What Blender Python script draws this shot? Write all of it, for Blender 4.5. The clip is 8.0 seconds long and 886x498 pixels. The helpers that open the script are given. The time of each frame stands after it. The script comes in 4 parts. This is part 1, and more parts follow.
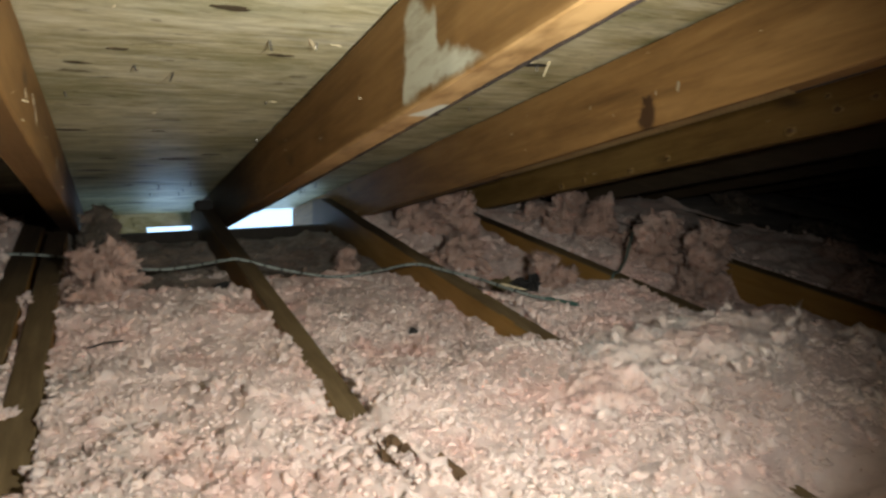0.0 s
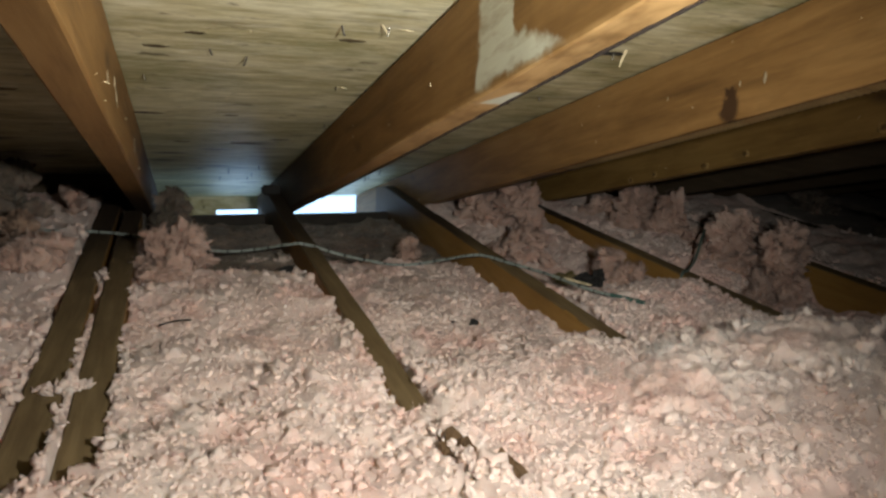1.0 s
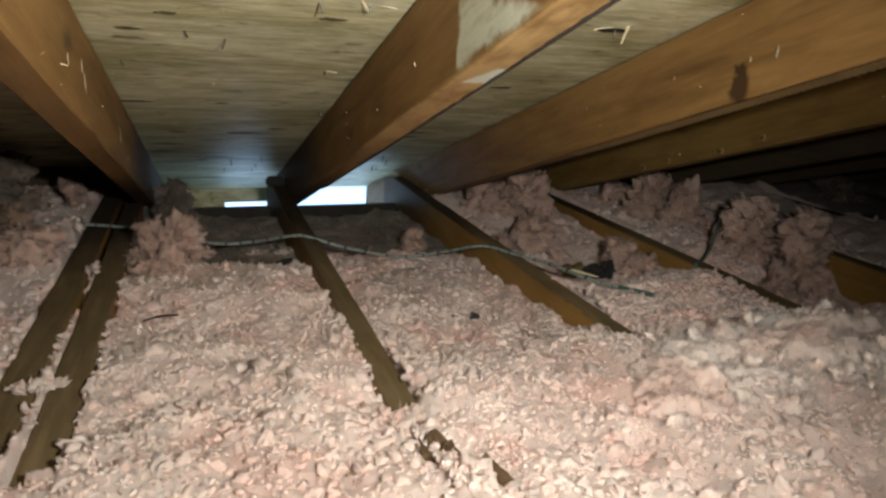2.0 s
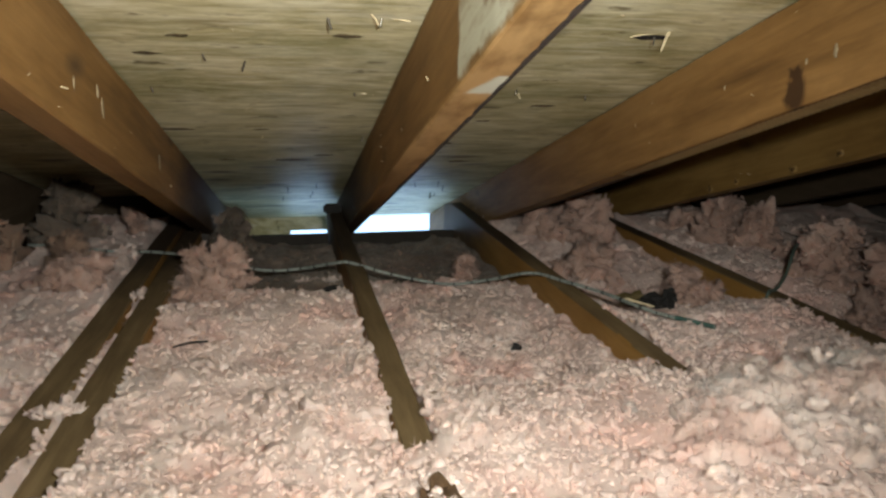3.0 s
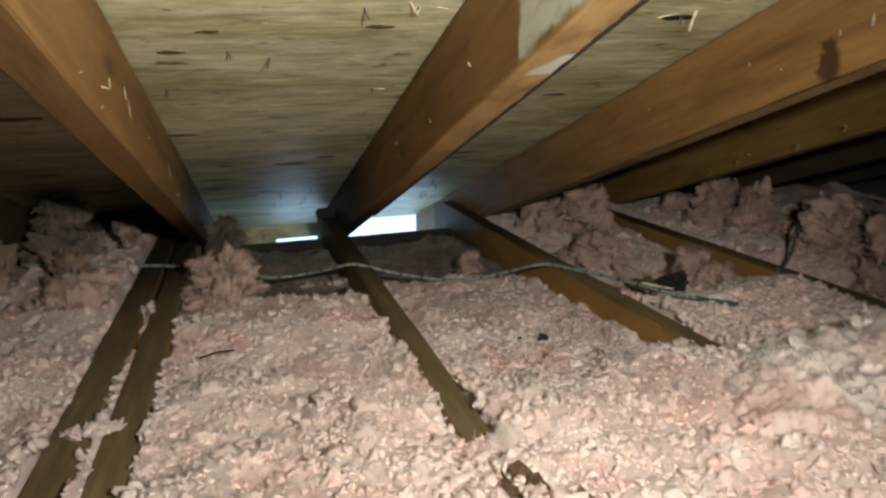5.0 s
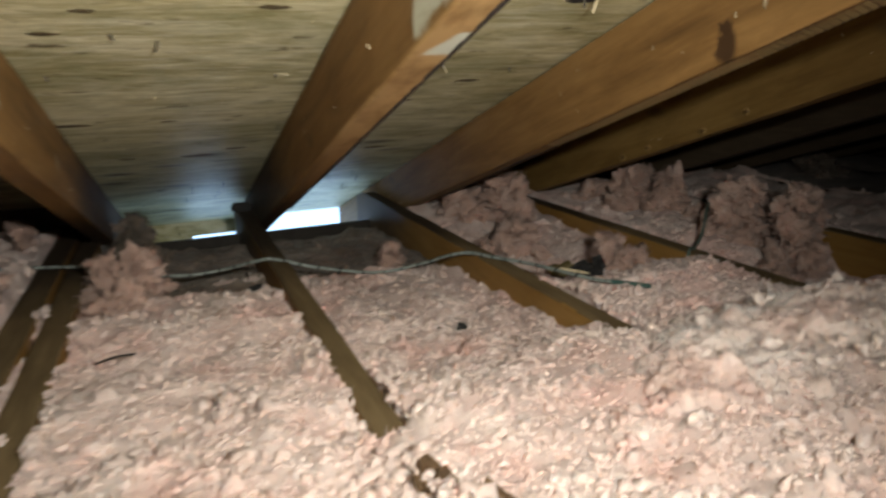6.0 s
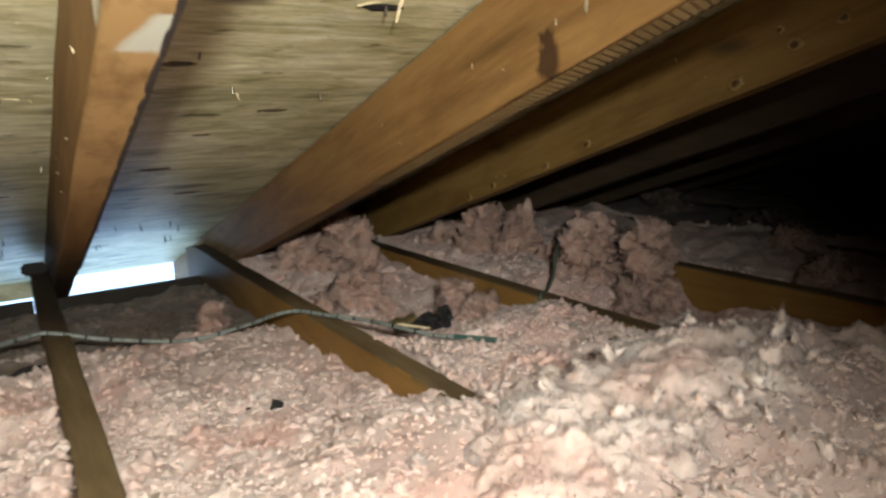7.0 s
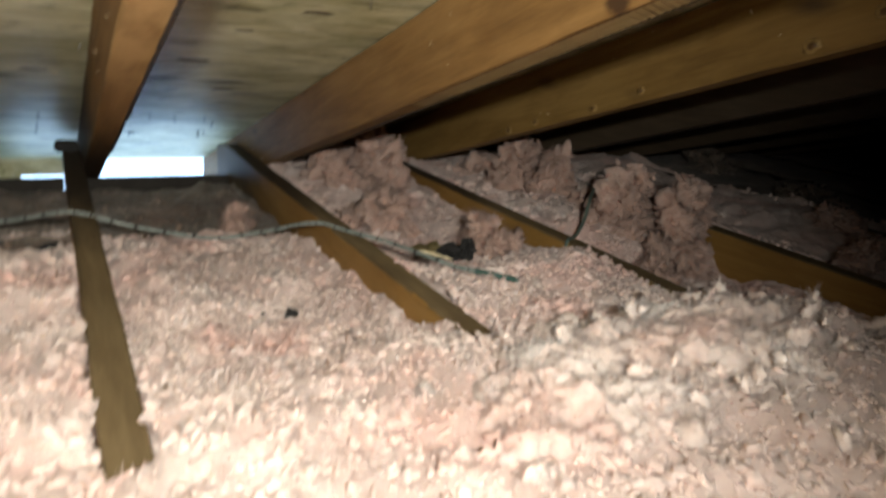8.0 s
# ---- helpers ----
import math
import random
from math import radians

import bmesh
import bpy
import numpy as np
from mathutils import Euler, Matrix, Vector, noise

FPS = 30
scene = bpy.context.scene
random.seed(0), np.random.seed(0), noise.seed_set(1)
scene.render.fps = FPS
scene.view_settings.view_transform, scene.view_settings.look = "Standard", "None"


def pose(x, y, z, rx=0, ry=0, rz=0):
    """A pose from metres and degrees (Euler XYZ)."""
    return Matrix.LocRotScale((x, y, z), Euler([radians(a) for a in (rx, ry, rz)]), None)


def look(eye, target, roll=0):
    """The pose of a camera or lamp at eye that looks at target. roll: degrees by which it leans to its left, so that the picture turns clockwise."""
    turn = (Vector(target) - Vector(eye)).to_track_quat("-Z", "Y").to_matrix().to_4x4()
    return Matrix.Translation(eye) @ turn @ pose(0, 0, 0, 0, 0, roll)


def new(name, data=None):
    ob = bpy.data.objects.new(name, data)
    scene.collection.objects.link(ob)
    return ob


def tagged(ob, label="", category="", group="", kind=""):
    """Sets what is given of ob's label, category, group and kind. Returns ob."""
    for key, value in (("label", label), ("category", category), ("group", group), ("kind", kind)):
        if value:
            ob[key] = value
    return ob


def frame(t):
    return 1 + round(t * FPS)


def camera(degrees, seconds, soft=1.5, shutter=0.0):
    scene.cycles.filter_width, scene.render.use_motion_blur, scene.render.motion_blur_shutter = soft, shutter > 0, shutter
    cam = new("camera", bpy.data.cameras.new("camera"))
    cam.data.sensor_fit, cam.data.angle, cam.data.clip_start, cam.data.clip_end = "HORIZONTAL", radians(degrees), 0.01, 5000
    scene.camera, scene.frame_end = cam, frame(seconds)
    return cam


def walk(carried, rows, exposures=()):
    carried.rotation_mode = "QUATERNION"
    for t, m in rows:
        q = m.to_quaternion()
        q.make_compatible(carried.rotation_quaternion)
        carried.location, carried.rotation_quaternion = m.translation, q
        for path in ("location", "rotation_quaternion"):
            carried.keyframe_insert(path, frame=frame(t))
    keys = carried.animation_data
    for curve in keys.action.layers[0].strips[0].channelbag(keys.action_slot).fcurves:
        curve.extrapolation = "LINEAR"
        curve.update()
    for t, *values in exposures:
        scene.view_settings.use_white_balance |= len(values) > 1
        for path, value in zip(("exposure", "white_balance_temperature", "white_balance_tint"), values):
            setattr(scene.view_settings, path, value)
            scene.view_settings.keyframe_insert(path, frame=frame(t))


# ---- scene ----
# World: y runs along the joists towards the eave, x across them, z = 0 on top of the joists.
cam = camera(66.7, 8.0, soft=2.6, shutter=0.5)
PATH = [
    (0.0, pose(-0.295, -0.176, 0.442, 75.29, -3.05, -26.49)),
    (0.5, pose(-0.297, -0.162, 0.437, 74.95, -3.65, -22.76)),
    (1.0, pose(-0.297, -0.159, 0.438, 74.16, -3.64, -21.14)),
    (1.2, pose(-0.294, -0.154, 0.439, 73.85, -3.53, -20.85)),
    (2.3, pose(-0.202, -0.123, 0.417, 73.16, -1.67, -17.56)),
    (2.5, pose(-0.174, -0.120, 0.412, 73.47, -0.54, -15.41)),
    (3.0, pose(-0.151, -0.101, 0.408, 75.61, -0.91, -12.73)),
    (3.5, pose(-0.157, -0.088, 0.411, 75.58, -0.06, -11.84)),
    (4.0, pose(-0.169, -0.075, 0.406, 75.34, -1.71, -12.57)),
    (4.2, pose(-0.192, -0.054, 0.390, 74.92, -0.57, -11.19)),
    (5.3, pose(-0.251, -0.095, 0.390, 76.10, 2.17, -17.81)),
    (5.5, pose(-0.257, -0.120, 0.390, 75.12, 2.40, -17.78)),
    (6.0, pose(-0.207, -0.058, 0.380, 75.08, 1.71, -22.36)),
    (6.5, pose(-0.117, 0.018, 0.375, 76.17, 0.94, -27.50)),
    (7.0, pose(-0.055, 0.054, 0.349, 78.55, 2.05, -33.08)),
    (7.3, pose(-0.045, 0.064, 0.324, 79.91, 0.80, -33.20)),
    (7.5, pose(-0.037, 0.081, 0.338, 79.40, 1.00, -33.40)),
    (7.7, look((-0.030, 0.087, 0.318), (0.942, 1.79, -0.045), 3.6)),
    (7.9, look((-0.036, 0.084, 0.352), (0.945, 1.74, -0.205), 3.4)),
    (8.0, pose(-0.051, 0.075, 0.346, 72.42, -4.89, -29.23)),
]
walk(cam, PATH, [(0.0, -0.48), (1.0, -0.43), (2.5, -0.35), (3.5, -0.24), (5.5, -0.34), (6.5, 0.08), (7.0, 0.35), (7.5, 0.45), (8.0, 0.38)])

# ---- light: dim attic, a hand torch beside the camera, daylight under the eave ----
world = bpy.data.worlds.new("world")
scene.world = world
world.use_nodes = True
wn = world.node_tree.nodes
sky = wn.new("ShaderNodeTexSky")
sky.sky_type, sky.sun_disc = "NISHITA", False
sky.sun_elevation, sky.sun_rotation = radians(40), radians(160)
wn["Background"].inputs["Strength"].default_value = 0.12
world.node_tree.links.new(sky.outputs[0], wn["Background"].inputs["Color"])

torch = bpy.data.lights.new("torch", "SPOT")
torch.energy, torch.color = 53.0, (1.0, 0.98, 0.90)
torch.spot_size, torch.spot_blend, torch.shadow_soft_size = radians(112), 1.0, 0.018
new("torch", torch).matrix_world = look((-0.065, -0.13, 0.488), (-0.02, 0.68, 0.19))

PITCH = 0.3213
ROOF, SOFFIT_LINE = 0.6887, 0.5613          # sheathing underside and rafter underside at y = 0
SLOPE = math.atan(PITCH)

# ---- materials ----
def material(name):
    m = bpy.data.materials.new(name)
    m.use_nodes = True
    nt = m.node_tree
    bsdf = nt.nodes["Principled BSDF"]
    return m, nt, bsdf


def node(nt, kind, **values):
    n = nt.nodes.new(kind)
    for k, v in values.items():
        if k == "op":
            n.operation = v
        elif k == "blend":
            n.blend_type, n.data_type = v, "RGBA"
        else:
            n.inputs[k.replace("_", " ")].default_value = v
    return n


def ramp(nt, source, stops):
    n = nt.nodes.new("ShaderNodeValToRGB")
    while len(n.color_ramp.elements) < len(stops):
        n.color_ramp.elements.new(0.5)
    for e, (p, c) in zip(n.color_ramp.elements, stops):
        e.position = p
        e.color = (*c, 1) if len(c) == 3 else (c[0], c[0], c[0], 1)
    nt.links.new(source, n.inputs[0])
    return n.outputs[0]


def mixed(nt, blend, fac, a, b):
    n = nt.nodes.new("ShaderNodeMix")
    n.data_type, n.blend_type = "RGBA", blend
    for i, v in ((0, fac), (6, a), (7, b)):
        if isinstance(v, (int, float)):
            n.inputs[i].default_value = v
        elif isinstance(v, tuple):
            n.inputs[i].default_value = (*v, 1)
        else:
            nt.links.new(v, n.inputs[i])
    return n.outputs[2]


def place(nt, scale, vary=0.0, shear=0.0):
    """Object coordinates, stretched, and shifted from object to object."""
    tc = nt.nodes.new("ShaderNodeTexCoord")
    mp = nt.nodes.new("ShaderNodeMapping")
    mp.inputs["Scale"].default_value = scale
    out = tc.outputs["Object"]
    if shear:
        sep, com, lift = nt.nodes.new("ShaderNodeSeparateXYZ"), nt.nodes.new("ShaderNodeCombineXYZ"), nt.nodes.new("ShaderNodeMath")
        lift.operation, lift.inputs[1].default_value = "MULTIPLY_ADD", shear
        nt.links.new(out, sep.inputs[0])
        nt.links.new(sep.outputs["Y"], lift.inputs[0])
        nt.links.new(sep.outputs["Z"], lift.inputs[2])
        for axis, src in (("X", sep.outputs["X"]), ("Y", sep.outputs["Y"]), ("Z", lift.outputs[0])):
            nt.links.new(src, com.inputs[axis])
        out = com.outputs[0]
    if vary:
        info = nt.nodes.new("ShaderNodeObjectInfo")
        add = nt.nodes.new("ShaderNodeVectorMath")
        mul = nt.nodes.new("ShaderNodeMath")
        mul.operation, mul.inputs[1].default_value = "MULTIPLY", vary
        nt.links.new(info.outputs["Random"], mul.inputs[0])
        nt.links.new(out, add.inputs[0])
        nt.links.new(mul.outputs[0], add.inputs[1])
        out = add.outputs[0]
    nt.links.new(out, mp.inputs["Vector"])
    return mp.outputs[0]


def noisy(nt, vec, scale, detail=4.0, rough=0.6, distort=0.0):
    n = node(nt, "ShaderNodeTexNoise", Scale=scale, Detail=detail, Roughness=rough, Distortion=distort)
    nt.links.new(vec, n.inputs["Vector"])
    return n.outputs[0]


def bumped(nt, bsdf, height, strength, distance=0.002):
    b = node(nt, "ShaderNodeBump", Strength=strength, Distance=distance)
    nt.links.new(height, b.inputs["Height"])
    nt.links.new(b.outputs[0], bsdf.inputs["Normal"])


def sums(nt, a, ka, b, kb, c):
    """ka * a + kb * b + c"""
    one, two = nt.nodes.new("ShaderNodeMath"), nt.nodes.new("ShaderNodeMath")
    one.operation = two.operation = "MULTIPLY_ADD"
    nt.links.new(a, one.inputs[0])
    one.inputs[1].default_value, one.inputs[2].default_value = ka, c
    nt.links.new(b, two.inputs[0])
    two.inputs[1].default_value = kb
    nt.links.new(one.outputs[0], two.inputs[2])
    return two.outputs[0]


def timber(name, dark, mid, light, rough=0.62, along="y", stain=(0.05, 0.03, 0.015), paint=False, spot=None, shear=0.0, foot=0.0):
    m, nt, bsdf = material(name)
    fine = place(nt, (80, 6, 80) if along == "y" else (6, 80, 80), 7.0, shear)
    broad = place(nt, (16, 2.0, 16), 7.0, shear)
    blot = place(nt, (9, 4, 9), 3.0, shear)
    grain = noisy(nt, fine, 1.6, 6, 0.65, 0.6)
    rings = noisy(nt, broad, 1.3, 3, 0.5, 1.2)
    col = mixed(nt, "MIX", 0.40, ramp(nt, rings, [(0.12, dark), (0.48, mid), (0.82, light)]), ramp(nt, grain, [(0.14, dark), (0.48, mid), (0.82, light)]))
    knots = node(nt, "ShaderNodeTexVoronoi", Scale=1.0, Randomness=1.0)
    nt.links.new(place(nt, (9, 3.6, 9), 5.0), knots.inputs["Vector"])
    kmask = ramp(nt, knots.outputs["Distance"], [(0.03, (0.8,)), (0.10, (0.35,)), (0.16, (0,))])
    col = mixed(nt, "MIX", kmask, col, stain)
    dirt = ramp(nt, noisy(nt, blot, 1.7, 5, 0.7), [(0.48, (0,)), (0.74, (0.45,))])
    col = mixed(nt, "MULTIPLY", dirt, col, (0.50, 0.44, 0.38))
    if spot:
        # one large dark knot at a fixed place
        far = nt.nodes.new("ShaderNodeVectorMath")
        far.operation = "LENGTH"
        wob = nt.nodes.new("ShaderNodeVectorMath")
        wob.operation = "ADD"
        tc = nt.nodes.new("ShaderNodeTexCoord")
        mp = nt.nodes.new("ShaderNodeMapping")
        mp.inputs["Location"].default_value = (0, -spot[0] / spot[2], -spot[1] / spot[3])
        mp.inputs["Scale"].default_value = (0, 1 / spot[2], 1 / spot[3])
        nt.links.new(tc.outputs["Object"], mp.inputs["Vector"])
        nt.links.new(mp.outputs[0], wob.inputs[0])
        nt.links.new(noisy(nt, place(nt, (60, 60, 60)), 1.0, 3), wob.inputs[1])
        nt.links.new(wob.outputs[0], far.inputs[0])
        kn = ramp(nt, far.outputs["Value"], [(0.75, (0.9,)), (1.0, (0,))])
        col = mixed(nt, "MIX", kn, col, (0.035, 0.016, 0.007))
    if paint or foot:
        tc = nt.nodes.new("ShaderNodeTexCoord")
        sep = nt.nodes.new("ShaderNodeSeparateXYZ")
        nt.links.new(tc.outputs["Object"], sep.inputs[0])
        along_y = sep.outputs["Y"]
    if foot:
        # lower end painted darker: stain plus the torch's falloff put into the colour
        stain_falloff = sums(nt, along_y, 1.0, noisy(nt, place(nt, (9, 2.5, 9), 2.0), 1.0, 5, 0.65), 0.55, 0.0 - foot)
        col = mixed(nt, "MULTIPLY", ramp(nt, stain_falloff, [(0.0, (0,)), (0.30, (0.95,))]), col, (0.24, 0.21, 0.22))
    if paint:
        # a whitish V-shaped smear of old primer on the side, and a torn flake of it underneath
        high = sums(nt, sep.outputs["Z"], 1.0, along_y, PITCH, -SOFFIT_LINE)
        wob = noisy(nt, place(nt, (30, 30, 30)), 1.0, 4, 0.6)
        y_wob = sums(nt, along_y, 1.0, wob, 0.030, -0.015)
        h_wob = sums(nt, high, 1.0, wob, -0.030, 0.015)
        far_end = ramp(nt, y_wob, [(0.509, (1,)), (0.516, (0,))])
        top = ramp(nt, y_wob, [(0.322, (0.004,)), (0.432, (0.050,)), (0.445, (0.085,)), (0.50, (0.112,))])
        under = ramp(nt, sums(nt, top, 1.0, h_wob, -1.0, 0.0), [(0.0, (0,)), (0.010, (1,))])
        over = ramp(nt, h_wob, [(0.006, (0,)), (0.012, (1,))])
        thin = ramp(nt, noisy(nt, place(nt, (40, 9, 40), 0.0, PITCH), 1.0, 5, 0.7), [(0.34, (0.45,)), (0.52, (0.98,))])
        smear = mixed(nt, "MULTIPLY", 1.0, mixed(nt, "MULTIPLY", 1.0, far_end, under), mixed(nt, "MULTIPLY", 1.0, over, thin))
        # the underside is mottled paler: peeled wood, and light from below painted in
        pale_under = mixed(nt, "MULTIPLY", 1.0, ramp(nt, noisy(nt, place(nt, (26, 12, 26)), 1.0, 4, 0.6), [(0.36, (0.1,)), (0.56, (0.85,))]), ramp(nt, high, [(0.003, (1,)), (0.006, (0,))]))
        col = mixed(nt, "MIX", mixed(nt, "MULTIPLY", 1.0, pale_under, ramp(nt, y_wob, [(0.75, (1,)), (1.0, (0,))])), col, (0.46, 0.29, 0.12))
        flake_x = sums(nt, sep.outputs["X"], 1.0, y_wob, 0.35, -0.160)
        flake = mixed(nt, "MULTIPLY", 1.0, mixed(nt, "MULTIPLY", 1.0, ramp(nt, flake_x, [(0.033, (0,)), (0.036, (1,))]), ramp(nt, high, [(0.003, (1,)), (0.006, (0,))])),
                      ramp(nt, y_wob, [(0.470, (0,)), (0.474, (1,)), (0.520, (1,)), (0.525, (0,))]))
        col = mixed(nt, "MIX", mixed(nt, "ADD", 1.0, smear, flake), col, (0.56, 0.57, 0.47))
    nt.links.new(col, bsdf.inputs["Base Color"])
    bsdf.inputs["Roughness"].default_value = rough
    bsdf.inputs["Specular IOR Level"].default_value = 0.3
    bumped(nt, bsdf, mixed(nt, "ADD", 0.6, grain, rings), 0.35, 0.0015)
    return m


def plywood(name):
    m, nt, bsdf = material(name)
    fine = place(nt, (7.0, 62, 20))
    broad = place(nt, (2.4, 7.5, 6))
    grain = noisy(nt, fine, 1.5, 8, 0.72, 1.1)
    wash = noisy(nt, broad, 1.4, 6, 0.66, 1.8)
    col = mixed(nt, "MIX", 0.5, ramp(nt, wash, [(0.32, (0.22, 0.195, 0.08)), (0.46, (0.56, 0.51, 0.27)), (0.60, (0.84, 0.81, 0.58))]),
                ramp(nt, grain, [(0.36, (0.25, 0.22, 0.10)), (0.5, (0.58, 0.535, 0.31)), (0.62, (0.84, 0.81, 0.62))]))
    knots = node(nt, "ShaderNodeTexVoronoi", Scale=1.0, Randomness=1.0)
    nt.links.new(place(nt, (4.2, 10.5, 4)), knots.inputs["Vector"])
    kmask = ramp(nt, knots.outputs["Distance"], [(0.06, (0.95,)), (0.13, (0.55,)), (0.22, (0,))])
    col = mixed(nt, "MIX", kmask, col, (0.075, 0.055, 0.03))
    # pale scratches, strengthened so the colour also carries glints on the veneer
    scratch_glint = ramp(nt, noisy(nt, place(nt, (7, 150, 20)), 1.0, 3, 0.5, 0.3), [(0.60, (0,)), (0.72, (0.75,))])
    col = mixed(nt, "MIX", scratch_glint, col, (0.80, 0.77, 0.62))
    bleach = ramp(nt, noisy(nt, place(nt, (1.6, 13, 5)), 1.3, 5, 0.7, 2.0), [(0.56, (0,)), (0.70, (0.6,))])
    col = mixed(nt, "MIX", bleach, col, (0.82, 0.80, 0.66))
    pits = ramp(nt, noisy(nt, place(nt, (16, 46, 16)), 1.0, 4, 0.6), [(0.30, (0.9,)), (0.38, (0,))])
    col = mixed(nt, "MULTIPLY", pits, col, (0.28, 0.24, 0.18))
    mould = ramp(nt, noisy(nt, place(nt, (3.2, 7, 3)), 1.3, 6, 0.72), [(0.46, (0,)), (0.68, (0.8,))])
    col = mixed(nt, "MULTIPLY", mould, col, (0.44, 0.46, 0.33))
    nt.links.new(col, bsdf.inputs["Base Color"])
    bsdf.inputs["Roughness"].default_value = 0.5
    bsdf.inputs["Specular IOR Level"].default_value = 0.45
    bumped(nt, bsdf, grain, 0.4, 0.0012)
    return m


def fluff(name, a, b, c, dusty=True, depth=0.0060):
    m, nt, bsdf = material(name)
    isl = nt.nodes.new("ShaderNodeNewGeometry").outputs["Random Per Island"]
    v = place(nt, (1, 1, 1))
    col = mixed(nt, "MIX", 0.28, ramp(nt, noisy(nt, v, 11, 6, 0.68), [(0.3, a), (0.5, b), (0.7, c)]),
                ramp(nt, isl, [(0.0, a), (0.5, b), (1.0, c)]))
    if dusty:
        blush = ramp(nt, noisy(nt, v, 6.5, 4, 0.6), [(0.50, (0,)), (0.66, (0.75,))])
        col = mixed(nt, "MULTIPLY", blush, col, (1.0, 0.80, 0.76))
        dust = ramp(nt, noisy(nt, v, 4.5, 5, 0.7), [(0.50, (0,)), (0.72, (0.6,))])
        col = mixed(nt, "MIX", dust, col, (0.33, 0.285, 0.245))
        speck = ramp(nt, noisy(nt, v, 130, 3, 0.6), [(0.27, (1,)), (0.35, (0,))])
        col = mixed(nt, "MULTIPLY", speck, col, (0.45, 0.36, 0.3))
    nt.links.new(col, bsdf.inputs["Base Color"])
    bsdf.inputs["Roughness"].default_value = 0.95
    bsdf.inputs["Specular IOR Level"].default_value = 0.1
    bsdf.inputs["Sheen Weight"].default_value = 0.12
    bumped(nt, bsdf, mixed(nt, "ADD", 0.7, noisy(nt, v, 260, 5, 0.8), noisy(nt, v, 85, 5, 0.75, 0.6)), 0.7, 0.0025)
    bsdf.subsurface_method = "BURLEY"
    bsdf.inputs["Subsurface Weight"].default_value = 0.7
    bsdf.inputs["Subsurface Radius"].default_value = (1.0, 0.75, 0.62)
    bsdf.inputs["Subsurface Scale"].default_value = depth
    return m


def plain(name, colour, rough=0.7, metal=0.0, scale=40.0, spread=0.35):
    m, nt, bsdf = material(name)
    n = noisy(nt, place(nt, (1, 1, 1), 3.0), scale, 5, 0.65)
    lo, hi = tuple(k * (1 - spread) for k in colour), tuple(min(1, k * (1 + spread)) for k in colour)
    nt.links.new(ramp(nt, n, [(0.3, lo), (0.7, hi)]), bsdf.inputs["Base Color"])
    bsdf.inputs["Roughness"].default_value, bsdf.inputs["Metallic"].default_value = rough, metal
    bumped(nt, bsdf, n, 0.25, 0.001)
    return m


OLD = ((0.080, 0.040, 0.012), (0.215, 0.115, 0.036), (0.36, 0.21, 0.076))
RAFTER_WOOD = timber("rafter_wood", *OLD, shear=PITCH)
STAINED_DIM_WOOD = timber("stained_dim_rafter_wood", *OLD, shear=PITCH, foot=1.45)
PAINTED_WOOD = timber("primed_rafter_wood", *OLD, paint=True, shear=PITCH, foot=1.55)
KNOTTED_WOOD = timber("knotted_rafter_wood", *OLD, spot=(0.584, 0.414, 0.022, 0.033), shear=PITCH)
YELLOW_WOOD = timber("yellowed_rafter_wood", (0.085, 0.046, 0.012), (0.20, 0.118, 0.032), (0.31, 0.20, 0.066), shear=PITCH)
SAWN_WOOD = timber("pale_sawn_wood", (0.30, 0.19, 0.07), (0.48, 0.34, 0.15), (0.60, 0.46, 0.24))
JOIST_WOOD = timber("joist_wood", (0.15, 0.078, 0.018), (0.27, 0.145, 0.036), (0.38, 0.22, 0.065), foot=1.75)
# joist tops: dust, and the torch's grazing angle painted in as a darker tone
JOIST_TOP = timber("dusty_dim_joist_top", (0.050, 0.034, 0.015), (0.125, 0.086, 0.040), (0.22, 0.16, 0.08), rough=0.75, foot=1.45)
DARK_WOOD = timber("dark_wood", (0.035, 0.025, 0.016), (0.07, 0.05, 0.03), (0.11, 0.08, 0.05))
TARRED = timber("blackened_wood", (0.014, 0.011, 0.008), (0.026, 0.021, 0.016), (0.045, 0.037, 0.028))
PLYWOOD = plywood("sheathing_plywood")
PINK = fluff("pink_fibre", (0.45, 0.335, 0.29), (0.595, 0.475, 0.425), (0.75, 0.65, 0.595))
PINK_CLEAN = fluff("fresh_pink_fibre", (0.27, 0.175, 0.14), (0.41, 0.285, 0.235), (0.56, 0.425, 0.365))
# dirty fibre by the eave, also carrying the dark of the far bays
GREY_FLUFF = fluff("dusty_dim_fibre", (0.065, 0.055, 0.042), (0.135, 0.108, 0.083), (0.29, 0.22, 0.175))
# browner fibre that puts the left bay's dimness into the colour
BROWN_FLUFF = fluff("brown_fibre", (0.17, 0.11, 0.075), (0.28, 0.185, 0.13), (0.40, 0.28, 0.21))
PINK_SOFT = fluff("soft_pink_batt", (0.57, 0.44, 0.375), (0.70, 0.575, 0.51), (0.80, 0.71, 0.65), depth=0.009)
DUST_FILM = fluff("dusty_batt_skin", (0.40, 0.35, 0.31), (0.52, 0.46, 0.42), (0.64, 0.58, 0.53), depth=0.008)
PLASTER = plain("gypsum_board", (0.5, 0.48, 0.44), 0.9)
CABLE = plain("cable_sheath", (0.20, 0.225, 0.205), 0.5, 0.0, 60.0, 0.45)
BLACK = plain("black_grime", (0.012, 0.011, 0.010), 0.8)
STEEL = plain("nail_steel", (0.16, 0.15, 0.13), 0.35, 0.9, 200.0, 0.5)
STRAW = plain("pale_splinter_wood", (0.62, 0.52, 0.33), 0.7)
PAPER = plain("brown_kraft_paper", (0.13, 0.075, 0.035), 0.8, 0.0, 60.0, 0.5)

